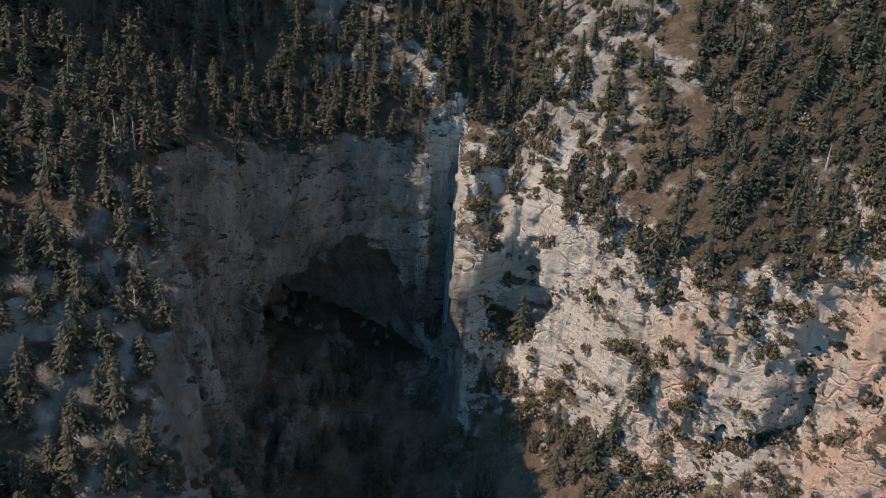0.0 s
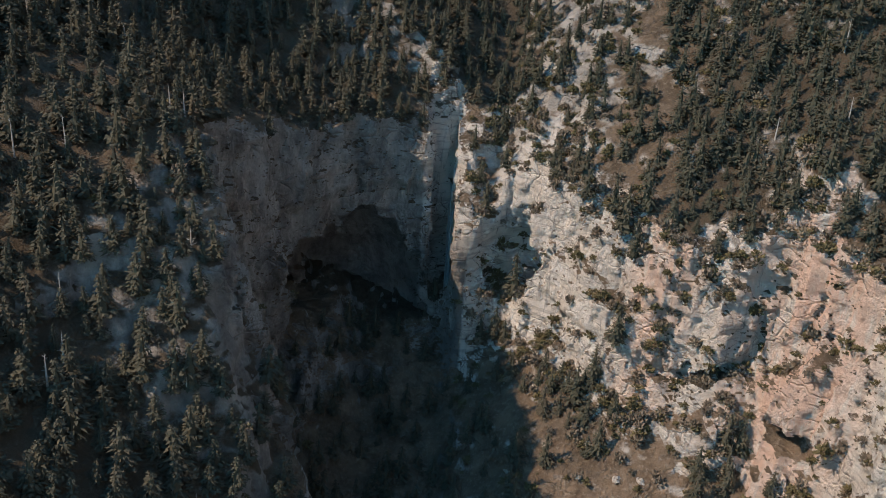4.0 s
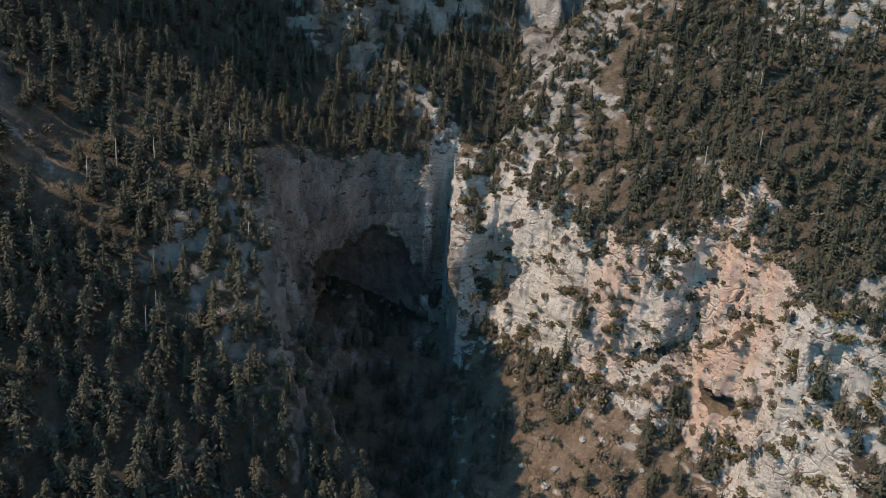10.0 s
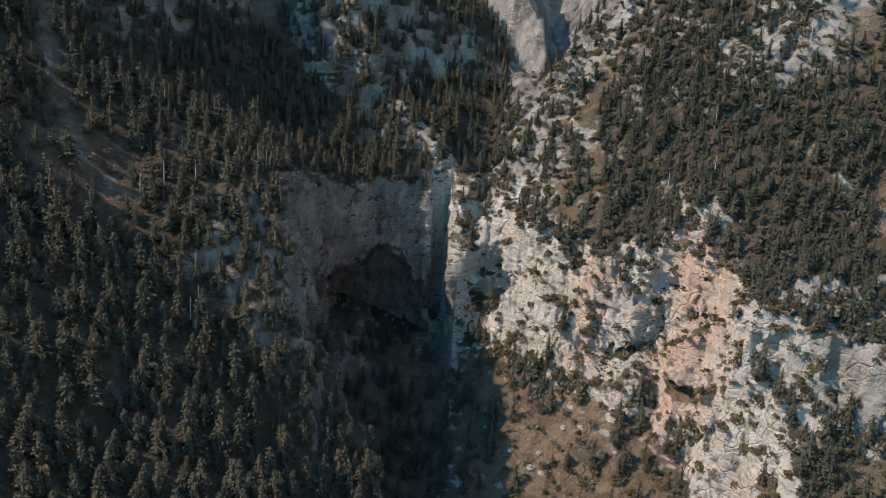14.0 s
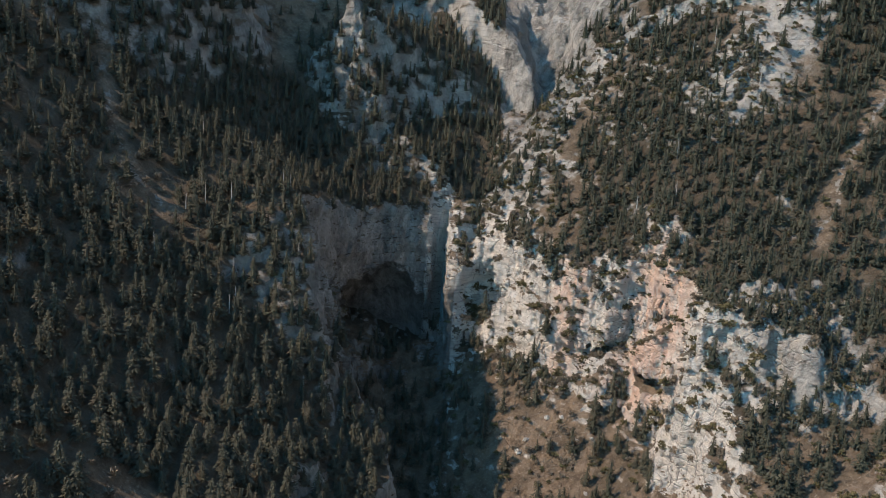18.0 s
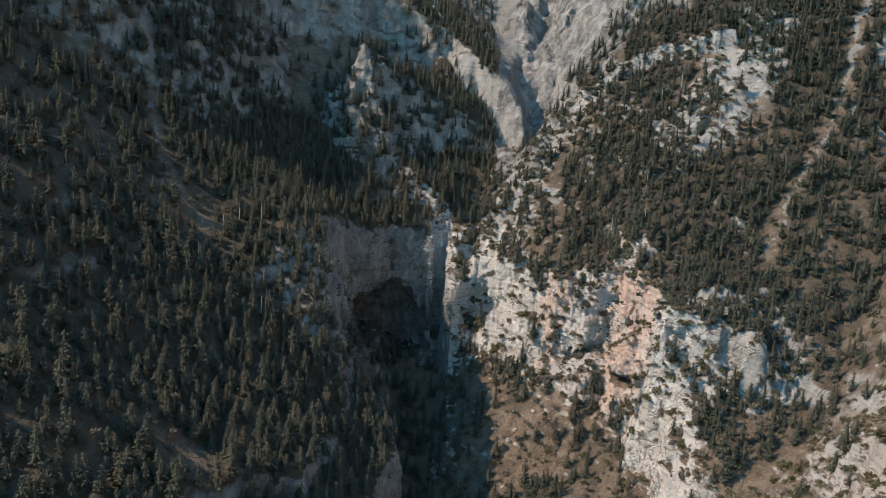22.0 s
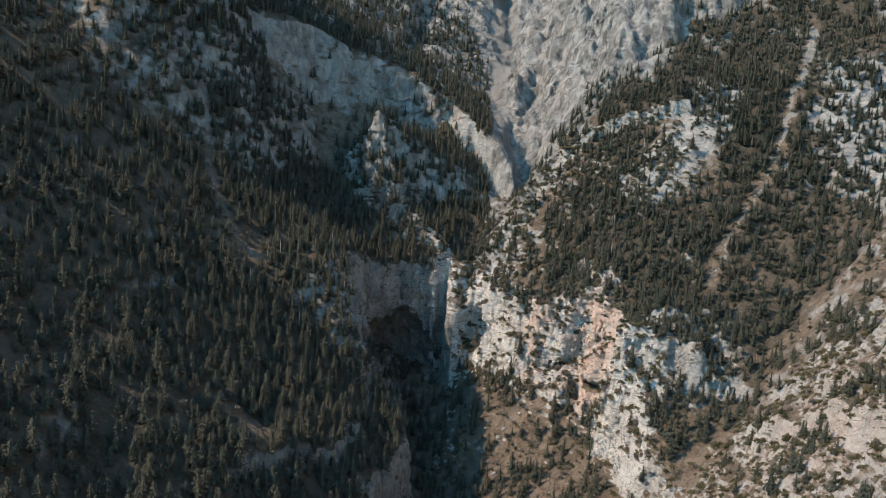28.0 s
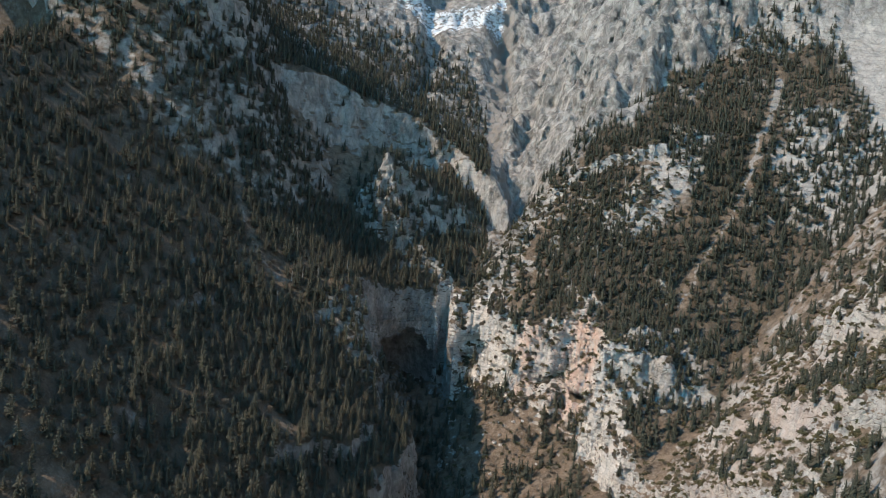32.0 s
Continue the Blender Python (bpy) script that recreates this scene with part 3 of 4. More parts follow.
def trees_wanted(x, y):
    """Share of the ground that the firs take, 0 to 1."""
    gap = np.maximum(ramp(fbm(x / 42, y / 42, 3.5, 3), -0.75, -0.15), ramp(y, 370, 410) * (x < 60))
    d = rim_distance(x, y)
    west = 0.92 * (0.55 + 0.45 * gap)
    west = west * (1 - 0.3 * ramp(-x - 0.15 * (y - 250), 170, 290))
    shelf = ramp(d, -75, -25) * ramp(y, 165, 215) * (1 - ramp(y, 300, 350))
    west = west * (1 - 0.25 * shelf)
    west = np.maximum(west, 0.95 * (blob(x, y, -92, 200, 38, 36) > 0.3))
    west = west * (1 - blob(x, y, -119, 46, 13, 10)) * (1 - blob(x, y, -217, -147, 15, 12))
    east = 0.97 * np.maximum(gap, ramp(fbm(x / 42, y / 42, 3.5, 3), -1.0, -0.5)) * ramp(x - 0.25 * (y - 400), 105, 140)
    east = np.maximum(east, 0.8 * ramp(fbm(x / 20, y / 20, 9.5, 2), -0.25, 0.25))
    east = np.maximum(east, 0.38 * (x < 190))
    east = east * (1 - 0.25 * ramp(x - 0.55 * (y - 275), 262, 300)) * (1 - 0.93 * blob(x, y, 252, 408, 36, 60))
    near = 0.5 * ramp(fbm(x / 34, y / 34, 5.5, 3), -0.3, 0.3)
    east = np.where(y - 0.5 * (x - 200) < 150, np.minimum(east, near), east)
    inside = 0.42 * ramp(x, 40, 75) * ramp(fbm(x / 25, y / 25, 2.5, 2), -0.2, 0.3) + 0.06 + 0.26 * ramp(x, 66, 40) + 0.25 * (x < -20) * (y < 330)
    d2 = np.where(x < 16 + 0.52 * np.clip(y - 475, 0, None), west, east)
    d2 = np.where(d > 6, inside, d2)
    d2 = d2 * (1 - 0.88 * shaded_face(x, y))
    beside = across(x, y, SPUR)[0]
    d2 = np.where((beside > 3) & (beside < 130) & (y > 415) & (y < 700) & (x < 70 + 0.1 * (y - 500)), 0.92, d2)
    d2 = d2 * (1 - 0.85 * np.clip(1.4 - line_distance(x, y, RIDGE_STONES) / 14, 0, 1))
    far = ramp(y, 690, 760)
    far_wood = 0.8 * (x < 60 - 0.2 * (y - 700)) * (1 - ramp(y, 800, 900))
    d2 = d2 * (1 - far) + far * far_wood
    bare = (x > 60) * ramp(barren(x, y), -25, 60)
    d2 = d2 * (1 - bare) + bare * 0.9 * (line_distance(x, y, TONGUE) < 20 + 7 * fbm(x / 15, y / 15, 1.3, 2))
    d2 = d2 * (1 - np.clip(1.5 - line_distance(x, y, SCREE_PATH) / 6, 0, 1)) * (1 - np.clip(1.5 - line_distance(x, y, SNOW_GULLY) / 5, 0, 1))
    return np.clip(d2, 0, 1)


def mesh_from(name, verts, faces, material, smooth=False):
    """A mesh from arrays; all faces have the same number of corners."""
    me = bpy.data.meshes.new(name)
    n, m = faces.shape
    me.vertices.add(len(verts))
    me.vertices.foreach_set("co", np.ascontiguousarray(verts, np.float32).ravel())
    me.loops.add(n * m)
    me.loops.foreach_set("vertex_index", np.ascontiguousarray(faces, np.int32).ravel())
    me.polygons.add(n)
    me.polygons.foreach_set("loop_start", np.arange(0, n * m, m, dtype=np.int32))
    me.update(calc_edges=True)
    me.polygons.foreach_set("use_smooth", np.full(n, smooth))
    me.materials.append(material)
    return me


def land(name, verts, faces, label, smooth=True):
    used = np.unique(faces)
    remap = np.full(len(verts), -1, np.int32)
    remap[used] = np.arange(len(used))
    verts, faces = verts[used], remap[faces]
    me = mesh_from(name, verts, faces, HILLSIDE, smooth)
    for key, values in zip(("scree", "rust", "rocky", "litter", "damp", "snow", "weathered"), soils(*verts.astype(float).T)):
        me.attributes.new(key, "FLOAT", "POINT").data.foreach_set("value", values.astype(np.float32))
    return tagged(new(name, me), label, "ground", kind="structure"), verts, faces


FINE = (-120, 250, 110, 480)
MID = (-440, 530, -330, 720)
v1, q1 = rock_surface(FINE[0], FINE[1], FINE[2], FINE[3], -330, 70, 1.35)
NEAR = (165, 350, -185, 112)
v3, q3 = rock_surface(NEAR[0], NEAR[1], NEAR[2], NEAR[3], -330, 60, 1.9)
v2, q2 = rock_surface(MID[0], MID[1], MID[2], MID[3], -460, 300, 3.4)
mid = v2[q2].mean(1)
keep = ~((mid[:, 0] > FINE[0] + 5) & (mid[:, 0] < FINE[1] - 6) & (mid[:, 1] > FINE[2] + 5) & (mid[:, 1] < FINE[3] - 6))
keep &= ~((mid[:, 0] > NEAR[0] + 5) & (mid[:, 0] < NEAR[1] - 6) & (mid[:, 1] > NEAR[2] + 5) & (mid[:, 1] < NEAR[3] - 6))
bluff, bv, bq = land("ground_bluff", v3, q3, "sunlit limestone bluff with rust stains and dry scrub", False)
centre = v1[q1].mean(1).astype(float)
lip = rim_distance(centre[:, 0], centre[:, 1])
wall = (lip > -9) & (lip < 24) & (centre[:, 1] > 150)
land("cliff_east", v1, q1[wall & (centre[:, 0] > 14)], "sunlit pale limestone cliff with pink stains and scrub on its ledges", False)
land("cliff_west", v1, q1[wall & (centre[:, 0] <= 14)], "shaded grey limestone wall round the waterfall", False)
land("ground_gorge", v1, q1[~wall], "dry grassy talus and slopes of the gorge")
gv, gq = v1, q1
crag = keep & (((mid[:, 0] > 60) & (barren(*mid[:, :2].astype(float).T) > 5)) | (mid[:, 1] > 625))
slopes, sv, sq = land("ground_slopes", v2, q2[keep & ~crag], "steep wooded mountainside of limestone and dry turf")
land("cliff_massif", v2, q2[crag], "bare ribbed grey limestone face of the massif", False)


def sheet(name, xs, ys, hole, label):
    X, Y = np.meshgrid(xs, ys)
    v = np.stack([X, Y, height(X, Y)], -1).reshape(-1, 3)
    n, m = len(ys), len(xs)
    i = (np.arange(n - 1)[:, None] * m + np.arange(m - 1)).ravel()
    q = np.stack([i, i + 1, i + m + 1, i + m], -1)
    c = v[q].mean(1)
    q = q[~((c[:, 0] > hole[0]) & (c[:, 0] < hole[1]) & (c[:, 1] > hole[2]) & (c[:, 1] < hole[3]))]
    return land(name, v, q, label)


HIGH = (-420, 760, 672, 1320)
v4, q4 = rock_surface(HIGH[0], HIGH[1], HIGH[2], HIGH[3], -200, 700, 4.6, 0.75, 2.2)
land("ground_heights", v4, q4, "bare grey limestone heights with gullies and snow", False)
sheet("ground", np.arange(-3000, 3001, 25.0), np.arange(-2000, 4401, 25.0), (MID[0] + 20, MID[1] - 25, MID[2] + 20, HIGH[3] - 25), "wooded mountain country round the gorge")
sheet("ground_flank", np.arange(MID[1] - 26, 1300, 9.0), np.arange(-200, HIGH[3], 9.0), (-5000, HIGH[1] - 9, HIGH[2] + 9, 5000), "stony flank of the grey massif")
sheet("ground_ridge", np.arange(-1300, MID[0] + 27, 9.0), np.arange(-200, HIGH[3], 9.0), (HIGH[0] + 9, 5000, HIGH[2] + 9, 5000), "wooded ridge falling away behind the crest")

# ---------------------------------------------------------------- trees
CELL = 2.0
shape = int((MID[1] - MID[0]) / CELL), int((960 - MID[2]) / CELL)
gx, gy = np.meshgrid(MID[0] + CELL * (np.arange(shape[0]) + 0.5), MID[2] + CELL * (np.arange(shape[1]) + 0.5), indexing="ij")
GROUND = height(gx, gy)
STEEP = np.hypot(*np.gradient(GROUND, CELL))
points = np.concatenate([gv, v2[np.unique(q2[keep])], bv, v4[(v4[:, 1] < 955) & (v4[:, 0] > MID[0]) & (v4[:, 0] < MID[1])]])
key = np.clip(((points[:, 0] - MID[0]) / CELL).astype(int), 0, shape[0] - 1) * shape[1] + np.clip(((points[:, 1] - MID[2]) / CELL).astype(int), 0, shape[1] - 1)
roof = np.full(GROUND.size, -1e9)
np.maximum.at(roof, key, points[:, 2])
upmost = points[:, 2] > roof[key] - 2.5                                    # not the roofs of hollows below
points, key = points[upmost], key[upmost]
seen_here = np.bincount(key, minlength=GROUND.size).reshape(shape)
GROUND = np.where(seen_here > 0, np.bincount(key, points[:, 2], GROUND.size).reshape(shape) / np.maximum(seen_here, 1), GROUND)


def drop(x, y):
    """The ground under places in plan: its height and how steep it is."""
    i = np.clip(((np.asarray(x) - MID[0]) / CELL).astype(int), 0, shape[0] - 1)
    j = np.clip(((np.asarray(y) - MID[2]) / CELL).astype(int), 0, shape[1] - 1)
    return GROUND[i, j], STEEP[i, j]


def fir_crown(seed, sprays=260, height_m=16.5, spread_m=4.2):
    """A dense tapering crown: short drooping sprays of needles in uneven lobes round a narrow dark core."""
    r = np.random.RandomState(seed)
    verts, faces = [], []
    lean = r.uniform(-0.6, 0.6, 2)
    lobes = r.uniform(0.62, 1.22, (12, 7))

    def reach(u, a):
        return spread_m * min(1.0, u * 5 + 0.45) * (1 - u) ** 0.78 * lobes[min(11, int(u * 12)), int(a / 6.2832 * 7) % 7] + 0.3

    rings, sides = (0.05, 0.35, 0.7), 5
    for u in rings:
        for k in range(sides):
            a = 6.2832 * k / sides
            q = 0.42 * spread_m * (1 - u)
            verts.append((lean[0] * u + q * math.cos(a), lean[1] * u + q * math.sin(a), u * height_m))
    for i in range(len(rings) - 1):
        for k in range(sides):
            a, b = i * sides + k, i * sides + (k + 1) % sides
            faces += [(a, b, b + sides), (a, b + sides, a + sides)]
    verts.append((lean[0], lean[1], height_m * 1.04))
    faces += [((len(rings) - 1) * sides + k, (len(rings) - 1) * sides + (k + 1) % sides, len(rings) * sides) for k in range(sides)]
    for _ in range(sprays):
        u, a = 0.04 + 0.93 * r.uniform() ** 1.5, r.uniform(0, 6.2832)
        q, turn, b = reach(u, a), r.uniform(-0.7, 0.7), len(verts)
        o, w, z0 = q * r.uniform(0.30, 0.78), r.uniform(0.30, 0.62) * (1.15 - 0.6 * u), u * height_m
        L, sag, roll = max(0.8, q - o) * r.uniform(0.8, 1.15), r.uniform(-0.2, 0.9), r.uniform(-0.7, 0.7)
        c, s, x0, y0 = math.cos(a + turn), math.sin(a + turn), lean[0] * u + o * math.cos(a), lean[1] * u + o * math.sin(a)
        verts += [(x0 - w * s, y0 + w * c, z0 + roll * w + 0.2), (x0 + w * s, y0 - w * c, z0 - roll * w + 0.2), (x0 + L * c, y0 + L * s, z0 - sag * min(1.2, L))]
        faces.append((b, b + 1, b + 2))
    return np.array(verts, np.float32), np.array(faces, np.int32)


def taper(rings, sides=5):
    """A tapering stem through rings of (x, y, z, radius)."""
    verts, faces = [], []
    for x, y, z, r in rings:
        verts += [(x + r * math.cos(2 * math.pi * k / sides), y + r * math.sin(2 * math.pi * k / sides), z) for k in range(sides)]
    for i in range(len(rings) - 1):
        for k in range(sides):
            a, b = i * sides + k, i * sides + (k + 1) % sides
            faces += [(a, b, b + sides), (a, b + sides, a + sides)]
    return np.array(verts, np.float32), np.array(faces, np.int32)


CROWNS = [fir_crown(s, 215, 16.5, (4.3, 5.1, 3.8, 5.4, 4.6)[s % 5]) for s in range(8)]
LIGHT_CROWNS = [fir_crown(40 + s, 120, 16.0, (4.4, 5.1, 4.0)[s % 3]) for s in range(6)]
CROWN_MESHES = [mesh_from("crown", v, f, FIR) for v, f in CROWNS]
TRUNK_MESHES = [mesh_from("trunk", *taper([(0, 0, -1.2, 0.42), (0.08, 0, 6, 0.32), (0, 0.1, 12, 0.18), (0, 0, 18, 0.04)]), BARK)]

rng = np.random.RandomState(11)
STEP = 6.9
cx, cy = np.meshgrid(np.arange(MID[0] + 5, MID[1] - 5, STEP), np.arange(MID[2] + 5, 900, STEP))
cx, cy = (cx + rng.uniform(-2.7, 2.7, cx.shape)).ravel(), (cy + rng.uniform(-2.7, 2.7, cy.shape)).ravel()
cz, steep = drop(cx, cy)
chosen = (rng.rand(len(cx)) < trees_wanted(cx, cy)) & (steep < np.where(((cx < 60) & (cy > 415)) | ((cx < -150) & (cy > 290)), 3.2, np.where(cx < 0, 2.4, 1.8)))
n = int(chosen.sum())
size = rng.uniform(0.62, 1.32, n) * np.where(rng.rand(n) < 0.25, 0.7, 1.0)
firs = np.stack([cx[chosen], cy[chosen], cz[chosen], size, rng.uniform(0, 6.28, n), rng.randint(0, 1000, n)], -1)
lone = [(49, 355, 1.5), (86, 309, 1.5), (90, 303, 1.2), (81, 298, 1.1), (87, 294, 1.3), (83, 319, 1.2), (62, 352, 1.0), (193, 130, 1.5), (197, 124, 1.3), (190, 117, 1.4), (34, 352, 0.9), (72, 330, 1.0)]
lone = np.array([(x, y, float(drop(x, y)[0]), s, 1.7 * x, 13 * k) for k, (x, y, s) in enumerate(lone)])
firs = np.concatenate([lone, firs])
fd = rim_distance(firs[:, 0], firs[:, 1])
fd[:len(lone)] = np.maximum(fd[:len(lone)], 8)
single = np.nonzero((fd > -42) & (firs[:, 1] > 150) & (firs[:, 1] < 500))[0]
single = single[np.argsort(-fd[single])][:300]
for i in single:
    x, y, z, s, a, k = firs[i]
    tree = tagged(new("fir_tree"), "slender dark green fir on a limestone ledge above the gorge" if fd[i] < 4 else "dark green fir rooted in the dry talus of the gorge", "tree", "firs of the gorge")
    tree.matrix_world = pose(x, y, z - 0.3, rng.uniform(-3, 3), rng.uniform(-3, 3), math.degrees(a)) @ Matrix.Diagonal((s * rng.uniform(0.9, 1.2), s * 1.05, s * 0.88, 1))
    for part_name, me in (("trunk", TRUNK_MESHES[0]), ("crown", CROWN_MESHES[int(k) % 8])):
        ob = new(part_name, me)
        ob.parent = tree


def forest(name, rows, crowns, label):
    """All the firs of a wood as one mesh."""
    rows = np.asarray(rows)
    allv, allf, base = [], [], 0
    for kind, (cv, cf) in enumerate(crowns):
        rr = rows[rows[:, 5].astype(int) % len(crowns) == kind]
        if not len(rr):
            continue
        c, s = np.cos(rr[:, 4]), np.sin(rr[:, 4])
        k = rr[:, 3][:, None]
        X = (cv[:, 0] * c[:, None] - cv[:, 1] * s[:, None]) * 1.08 * k + rr[:, 0][:, None]
        Y = (cv[:, 0] * s[:, None] + cv[:, 1] * c[:, None]) * 1.08 * k + rr[:, 1][:, None]
        Z = cv[:, 2] * k * (0.70 + 0.24 * ((rr[:, 5] // 10 % 10) / 10))[:, None] + rr[:, 2][:, None] - 0.4
        allv.append(np.stack([X, Y, Z], -1).reshape(-1, 3))
        allf.append((cf[None] + (np.arange(len(rr)) * len(cv))[:, None, None] + base).reshape(-1, 3))
        base += len(rr) * len(cv)
    me = mesh_from(name, np.concatenate(allv), np.concatenate(allf), FIR)
    return tagged(new(name, me), label, "forest", kind="stuff")


rest = np.ones(len(firs), bool)
rest[single] = False
near_wood = rest & (firs[:, 1] < 500)
forest("fir_forest_west", firs[near_wood & (firs[:, 0] < 20)], CROWNS, "dense dark fir forest on the shaded mountainside")
forest("fir_forest_east", firs[near_wood & (firs[:, 0] >= 20)], CROWNS, "fir forest on the sunlit rocky mountainside")
forest("fir_forest_heights", firs[rest & (firs[:, 1] >= 500)], LIGHT_CROWNS, "fir forest on the spurs behind the waterfall")

# ---------------------------------------------------------------- scrub on the ledges
def shrub_mesh(name, seed, blades, material, tall):
    """A rounded bush of many short twigs and sprays."""
    r = np.random.RandomState(seed)
    verts, faces = [], []
    for _ in range(blades):
        a, e = r.uniform(0, 6.283), r.uniform(0.05, 1.45)
        d = np.array([math.cos(a) * math.cos(e), math.sin(a) * math.cos(e), math.sin(e) * tall])
        side = np.cross(d, r.normal(size=3))
        side = side / np.linalg.norm(side) * r.uniform(0.14, 0.30)
        o = d * r.uniform(0.35, 0.75) + r.normal(size=3) * 0.12
        L = d * r.uniform(0.45, 0.8)
        up = np.cross(side, d) * 0.8
        b = len(verts)
        verts += [tuple(o), tuple(o + L * 0.5 + side), tuple(o + L * 0.5 - side), tuple(o + L), tuple(o + L * 0.5 + up)]
        faces += [(b, b + 1, b + 4), (b + 1, b + 3, b + 4), (b + 3, b + 2, b + 4), (b + 2, b, b + 4)]
    v = np.array(verts, np.float32) * 1.7
    v[:, 2] += 0.2
    return mesh_from(name, v, np.array(faces, np.int32), material)


BUSHES = [("bare_shrub", shrub_mesh("bare_shrub", 1, 60, TWIGS, 1.1), "leafless grey-brown shrub on a dry stony ledge"),
          ("evergreen_shrub", shrub_mesh("evergreen_shrub", 2, 60, OLIVE, 0.9), "olive green evergreen shrub rooted in limestone"),
          ("bare_shrub", shrub_mesh("bare_shrub", 3, 70, TWIGS, 1.4), "tall leafless brown shrub on the slope"),
          ("evergreen_shrub", shrub_mesh("evergreen_shrub", 4, 54, OLIVE, 0.75), "low olive green shrub on a cliff ledge")]


def scatter(count, box, test, seed):
    """Places on the land within a plan box that pass the test of plan place and steepness."""
    r = np.random.RandomState(seed)
    x, y = r.uniform(box[0], box[1], count * 8), r.uniform(box[2], box[3], count * 8)
    z, steep = drop(x, y)
    return np.stack([x, y, z], -1)[test(x, y, steep)][:count]


def ledge(x, y, steep):
    d = rim_distance(x, y)
    return (steep > 0.3) & (d > -30) & (d < 60) & (np.hypot(x - 146, y - 247) > 14)


def open_ground(x, y, steep):
    return (steep < 2.2) & (trees_wanted(x, y) < 0.6)


spots = np.concatenate([scatter(200, (20, 215, 150, 420), ledge, 21), scatter(70, (-110, -30, 170, 400), lambda x, y, steep: steep < 3, 22)])
rng = np.random.RandomState(5)
for x, y, z in spots:
    name, me, label = BUSHES[rng.randint(4)]
    s = rng.uniform(0.7, 1.9)
    tagged(new(name, me), label, "shrub", "shrubs of the gorge").matrix_world = pose(x, y, z - 0.3, 0, 0, rng.uniform(0, 360)) @ Matrix.Diagonal((s, s, s * rng.uniform(0.7, 1.2), 1))


def thicket(name, spots, meshes, label, seed, low, high):
    """Many bushes joined into one mesh."""
    r = np.random.RandomState(seed)
    vs, fs, base = [], [], 0
    data = []
    for me in meshes:
        v = np.empty(len(me.vertices) * 3, np.float32)
        me.vertices.foreach_get("co", v)
        f = np.empty(len(me.loops), np.int32)
        me.loops.foreach_get("vertex_index", f)
        data.append((v.reshape(-1, 3), f.reshape(-1, 3)))
    for x, y, z in spots:
        v, f = data[r.randint(len(data))]
        s, a = r.uniform(low, high), r.uniform(0, 6.28)
        c, n = math.cos(a) * s, math.sin(a) * s
        vs.append(np.stack([v[:, 0] * c - v[:, 1] * n + x, v[:, 0] * n + v[:, 1] * c + y, v[:, 2] * s * r.uniform(0.7, 1.2) + z - 0.3], -1))
        fs.append(f + base)
        base += len(v)
    me = mesh_from(name, np.concatenate(vs), np.concatenate(fs), meshes[0].materials[0])
    return tagged(new(name, me), label, "scrub", kind="stuff")


thicket("brown_scrub", scatter(2200, (-430, 500, -200, 520), open_ground, 31), [BUSHES[0][1], BUSHES[2][1]], "leafless brown scrub in the clearings of the slopes", 41, 0.6, 1.7)
thicket("olive_scrub", scatter(1100, (20, 420, -200, 470), open_ground, 32), [BUSHES[1][1], BUSHES[3][1]], "olive green scrub among the sunlit rocks", 42, 0.6, 1.8)


def ledges(v, q, count, seed, test):
    """Places on the flat treads of steep rock."""
    a, b, c = v[q[:, 0]], v[q[:, 1]], v[q[:, 3]]
    n = np.cross(b - a, c - a)
    nz = n[:, 2] / (np.linalg.norm(n, axis=1) + 1e-9)
    m = v[q].mean(1)
    _, steep = drop(m[:, 0], m[:, 1])
    pick = np.nonzero((nz > 0.55) & (steep > 1.15) & test(m[:, 0], m[:, 1], m[:, 2]))[0]
    return m[np.random.RandomState(seed).permutation(pick)[:count]]


on_cliff = ledges(gv, gq, 1700, 71, lambda x, y, z: (x > 22) & (z > -240) & (np.hypot(x - 148, y - 250) > 13))
thicket("olive_scrub_ledges", on_cliff[:900], [BUSHES[1][1], BUSHES[3][1]], "olive green scrub on the ledges of the sunlit cliff", 72, 0.6, 2.1)
thicket("brown_scrub_ledges", on_cliff[900:], [BUSHES[0][1], BUSHES[2][1]], "leafless brown scrub on the ledges of the sunlit cliff", 73, 0.6, 1.9)
on_bluff = ledges(bv, bq, 500, 74, lambda x, y, z: x > 0)
thicket("bluff_scrub", np.concatenate([on_bluff, scatter(700, (170, 345, -180, 110), lambda x, y, s: s < 2.5, 75)]), [BUSHES[1][1], BUSHES[3][1]], "olive and yellow scrub over the near bluff", 76, 0.6, 1.9)
on_west = ledges(gv, gq, 60, 77, lambda x, y, z: x < 10)
thicket("wall_scrub", on_west, [BUSHES[0][1], BUSHES[2][1]], "brown scrub clinging to the shaded western wall", 78, 0.4, 1.2)


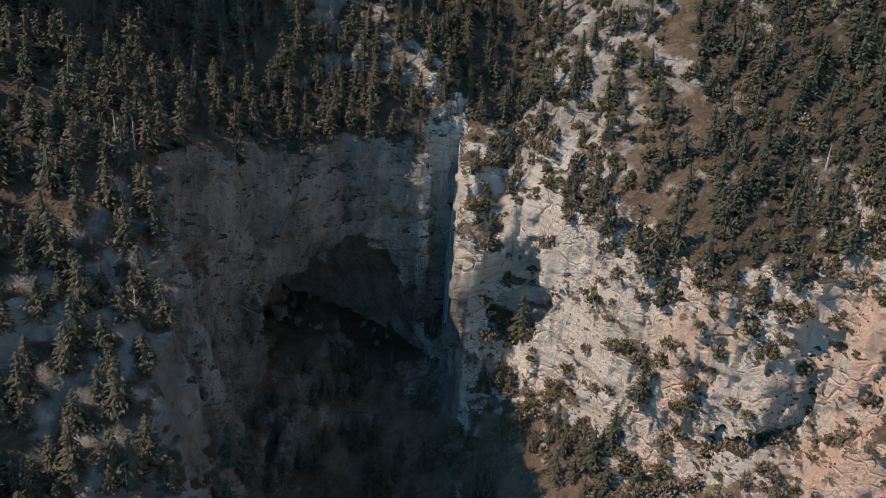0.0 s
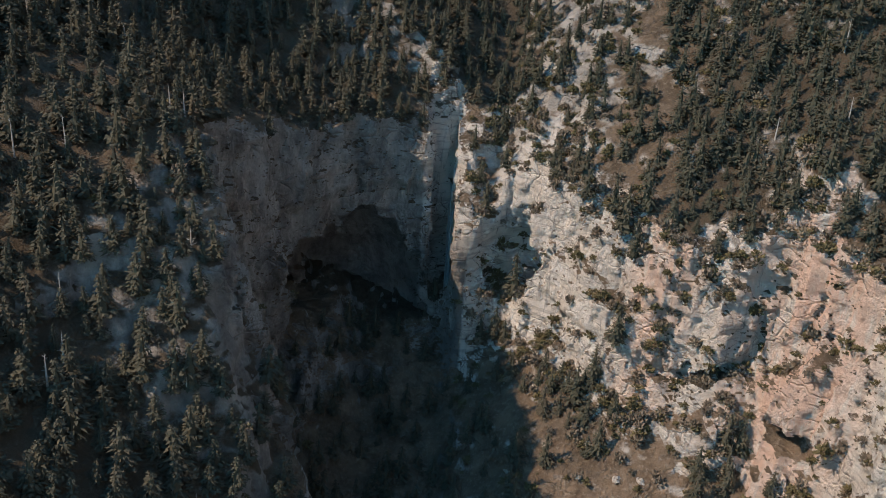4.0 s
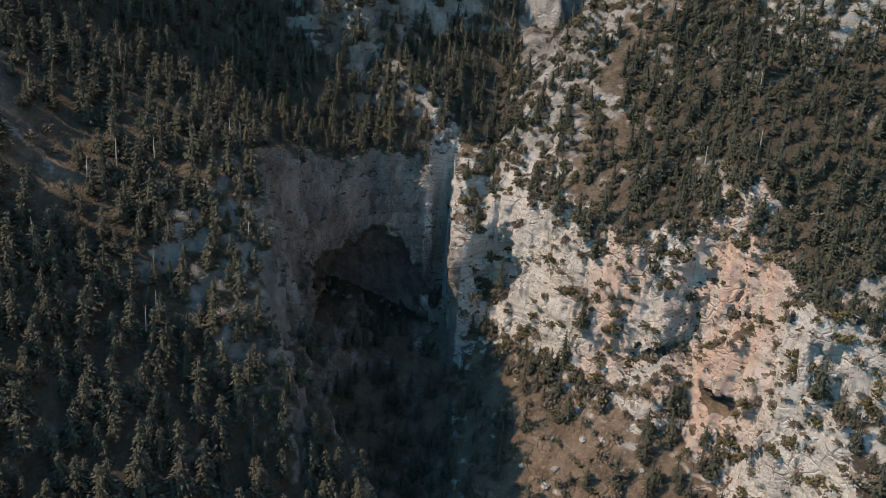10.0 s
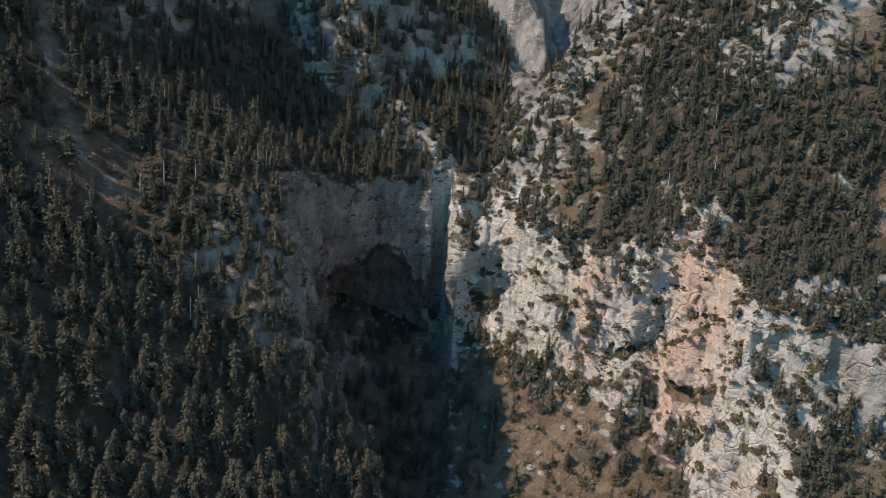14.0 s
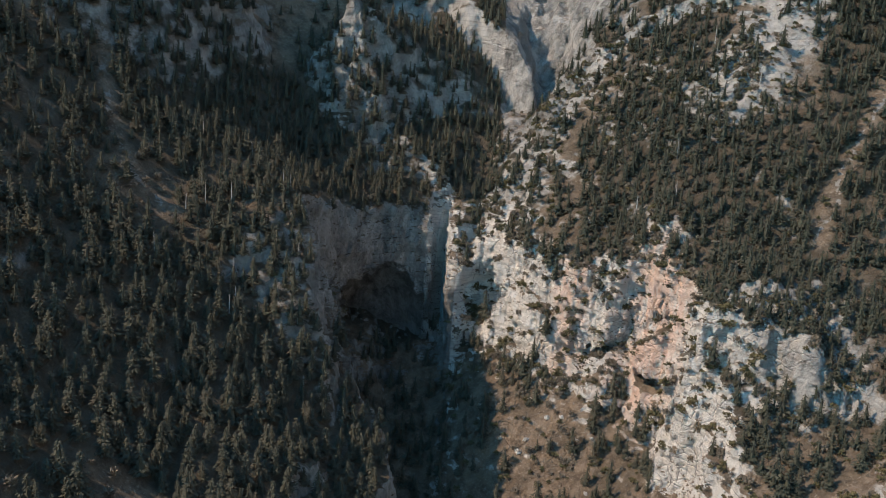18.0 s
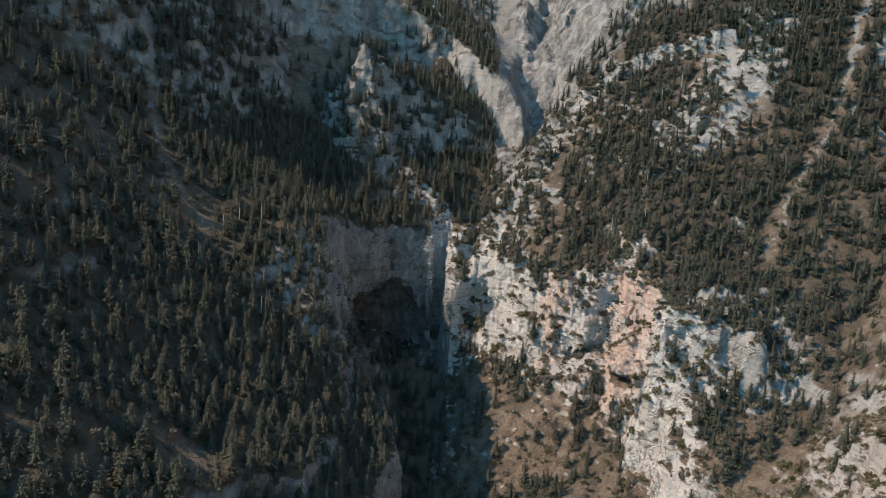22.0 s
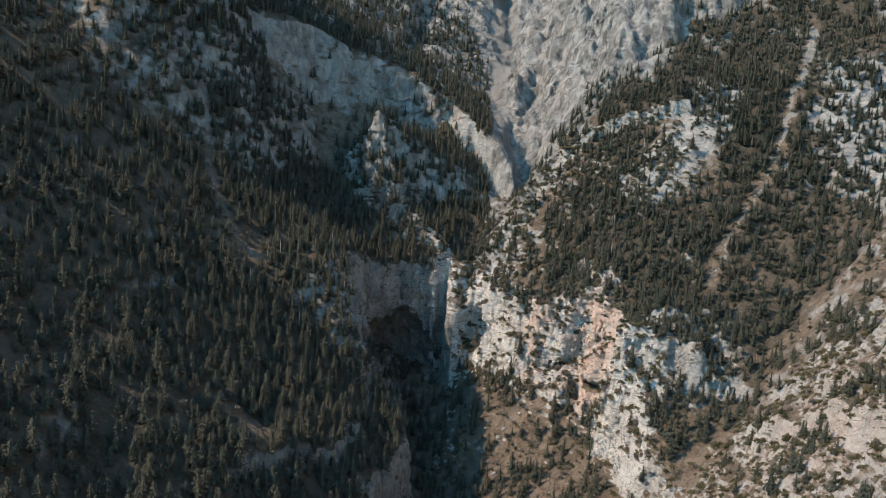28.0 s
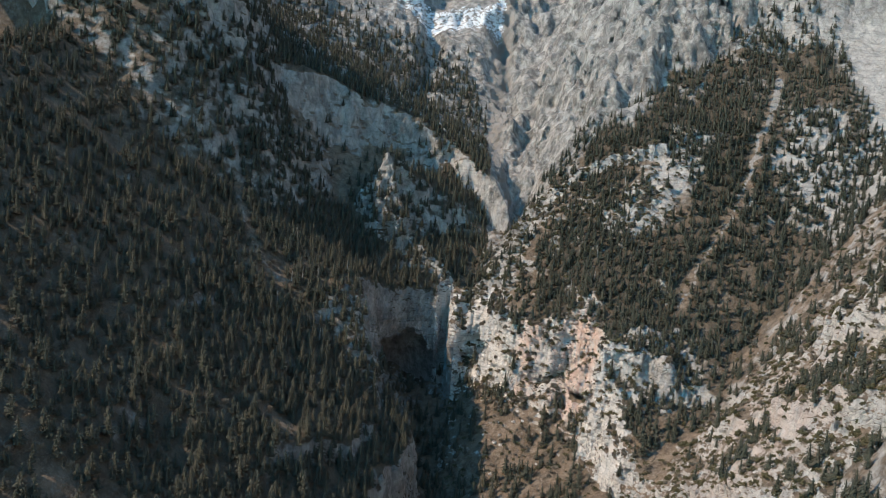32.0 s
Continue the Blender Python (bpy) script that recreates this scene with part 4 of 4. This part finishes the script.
# ---------------------------------------------------------------- water
def strand(name, line, width, seed, parent):
    """A falling ribbon of water, with thickness, through points (x, y, z)."""
    r = np.random.RandomState(seed)
    pts = [np.array(p, float) for p in line]
    path = []
    for a, b in zip(pts, pts[1:]):
        n = max(2, int(abs(b[2] - a[2]) / 2.5))
        path += [a + (b - a) * k / n for k in range(n)]
    path.append(pts[-1])
    verts, faces = [], []
    for i, p in enumerate(path):
        u = i / (len(path) - 1)
        w = 0.55 * width * (0.55 + 0.9 * math.sin(math.pi * min(1, u * 0.75 + 0.12))) * r.uniform(0.85, 1.15) / 2
        sway = r.normal() * 0.12
        verts += [(p[0] - w + sway, p[1] + 0.2, p[2]), (p[0] + sway, p[1] - 0.45, p[2]), (p[0] + w + sway, p[1] + 0.2, p[2]), (p[0] + sway, p[1] + 0.5, p[2])]
        if i:
            b = 4 * i
            for k in range(4):
                m = (k + 1) % 4
                faces += [(b - 4 + k, b - 4 + m, b + m, b + k)]
    ob = new(name, mesh_from(name, np.array(verts, np.float32), np.array(faces, np.int32), WATER, True))
    ob.parent = parent
    return ob


fall = tagged(new("waterfall"), "thin white waterfall dropping down a shaded rock slot", "waterfall")
strand("strand", [(16, 409, -178), (16.4, 402, -182), (16.8, 398, -196), (17.4, 396, -252)], 1.7, 1, fall)
strand("strand", [(17.8, 409, -178), (17.9, 401, -183), (17.8, 397.5, -205), (17.9, 395.5, -252)], 1.6, 2, fall)
strand("strand", [(15.4, 400, -186), (15.9, 397.5, -210), (16.6, 395.5, -252)], 1.1, 3, fall)
trickle = tagged(new("cascade"), "small double cascade trickling down a mossy rock step", "waterfall")
strand("strand", [(61.5, 352, -208), (61.3, 347, -214), (61.5, 346, -226)], 0.9, 4, trickle)
strand("strand", [(63.8, 351, -209), (64.0, 346.5, -216), (63.6, 345.5, -230)], 0.7, 5, trickle)


# ---------------------------------------------------------------- loose rock
def rock_mesh(name, seed, rough=0.36, flat=0.75, rust=0.0):
    """A broken block of limestone."""
    bm = bmesh.new()
    bmesh.ops.create_icosphere(bm, subdivisions=4 if rust else 3, radius=1)
    off = Vector((seed * 7.3, seed * 3.1, seed * 1.7))
    for v in bm.verts:
        p = v.co.copy()
        cell = Vector([round(c * 1.6) / 1.6 for c in p])
        d = 1 + rough * noise.noise(p * 1.4 + off) + 0.35 * rough * noise.noise(p * 4 + off)
        v.co = (p * 0.45 + cell * 0.60) * d + Vector((0, 0, 0.10 * noise.noise(p * 9 + off)))
        v.co.z *= flat
    me = bpy.data.meshes.new(name)
    bm.to_mesh(me)
    bm.free()
    me.materials.append(HILLSIDE)
    me.attributes.new("rocky", "FLOAT", "POINT").data.foreach_set("value", np.full(len(me.vertices), 1.0, np.float32))
    me.attributes.new("rust", "FLOAT", "POINT").data.foreach_set("value", np.full(len(me.vertices), rust, np.float32))
    return me


ROCKS = [rock_mesh("boulder", s) for s in range(5)]
rng = np.random.RandomState(9)
spots = np.concatenate([scatter(16, (40, 160, 200, 350), lambda x, y, s: (rim_distance(x, y) > 12) & (s < 1.2), 51),
                        scatter(22, (40, 150, 380, 480), lambda x, y, s: s < 1.6, 52),
                        scatter(34, (190, 330, -170, 190), lambda x, y, s: s < 1.8, 53)])
for x, y, z in spots:
    s = rng.uniform(0.7, 2.0)
    tagged(new("boulder", ROCKS[rng.randint(5)]), "pale grey limestone boulder lying on dry turf", "boulder", "boulders of the slopes").matrix_world = \
        pose(x, y, z + 0.15 * s, rng.uniform(-20, 20), rng.uniform(-20, 20), rng.uniform(0, 360)) @ Matrix.Diagonal((s * 1.25, s, s, 1))

pillar = tagged(new("rock_pillar"), "leaning stack of pink and grey limestone with a flat cap", "rock")
pillar.location = (102, 300, -178)
for k, (dx, dz, r, h) in enumerate(((-1.5, 0, 5.0, 11), (-0.6, 8, 4.2, 9), (0.2, 15, 3.6, 7), (0.5, 21, 3.3, 4.5), (0.7, 25, 3.8, 2.0), (1.2, 27.4, 4.5, 1.3), (1.6, 29.0, 3.6, 0.9))):
    ob = new("block" if k < 4 else "cap_slab", rock_mesh("block", 20 + k, 0.42, 1.0, 0.8 if k < 4 else 0.0))
    ob.parent = pillar
    ob.matrix_basis = pose(dx, 0, dz, 0, 4, 37 * k) @ Matrix.Diagonal((r, r * 0.9, h * 0.8, 1))


# ---------------------------------------------------------------- dead firs
def snag(x, y, z, tall, seed):
    """A barkless dead fir with stubs of boughs."""
    r = np.random.RandomState(seed)
    tree = tagged(new("dead_fir"), "grey barkless dead fir standing among living trees", "tree", "dead firs")
    tree.location = (x, y, z - 0.5)
    bend = r.uniform(-0.6, 0.6)
    ob = new("trunk", mesh_from("trunk", *taper([(0, 0, 0, 0.42), (bend * 0.4, 0, tall * 0.5, 0.26), (bend, 0, tall, 0.05)]), DEADWOOD))
    ob.parent = tree
    for k in range(9):
        u, a, L = r.uniform(0.3, 0.95), r.uniform(0, 6.28), r.uniform(1.2, 3.2)
        L *= 1.2 - u
        ob = new("bough", mesh_from("bough", *taper([(bend * u, 0, u * tall, 0.13), (bend * u + L * 0.6 * math.cos(a), L * 0.6 * math.sin(a), u * tall + 0.1, 0.09),
                                                        (bend * u + L * math.cos(a), L * math.sin(a), u * tall + 0.5, 0.03)], 4), DEADWOOD))
        ob.parent = tree


spots = np.concatenate([scatter(16, (-150, -60, 150, 330), lambda x, y, s: (s < 1.6) & (rim_distance(x, y) < -6), 61), scatter(10, (140, 250, 250, 420), lambda x, y, s: s < 1.5, 62)])
for k, (x, y, z) in enumerate(spots):
    snag(x, y, z, 9 + 8 * ((k * 37 % 10) / 10), 100 + k)
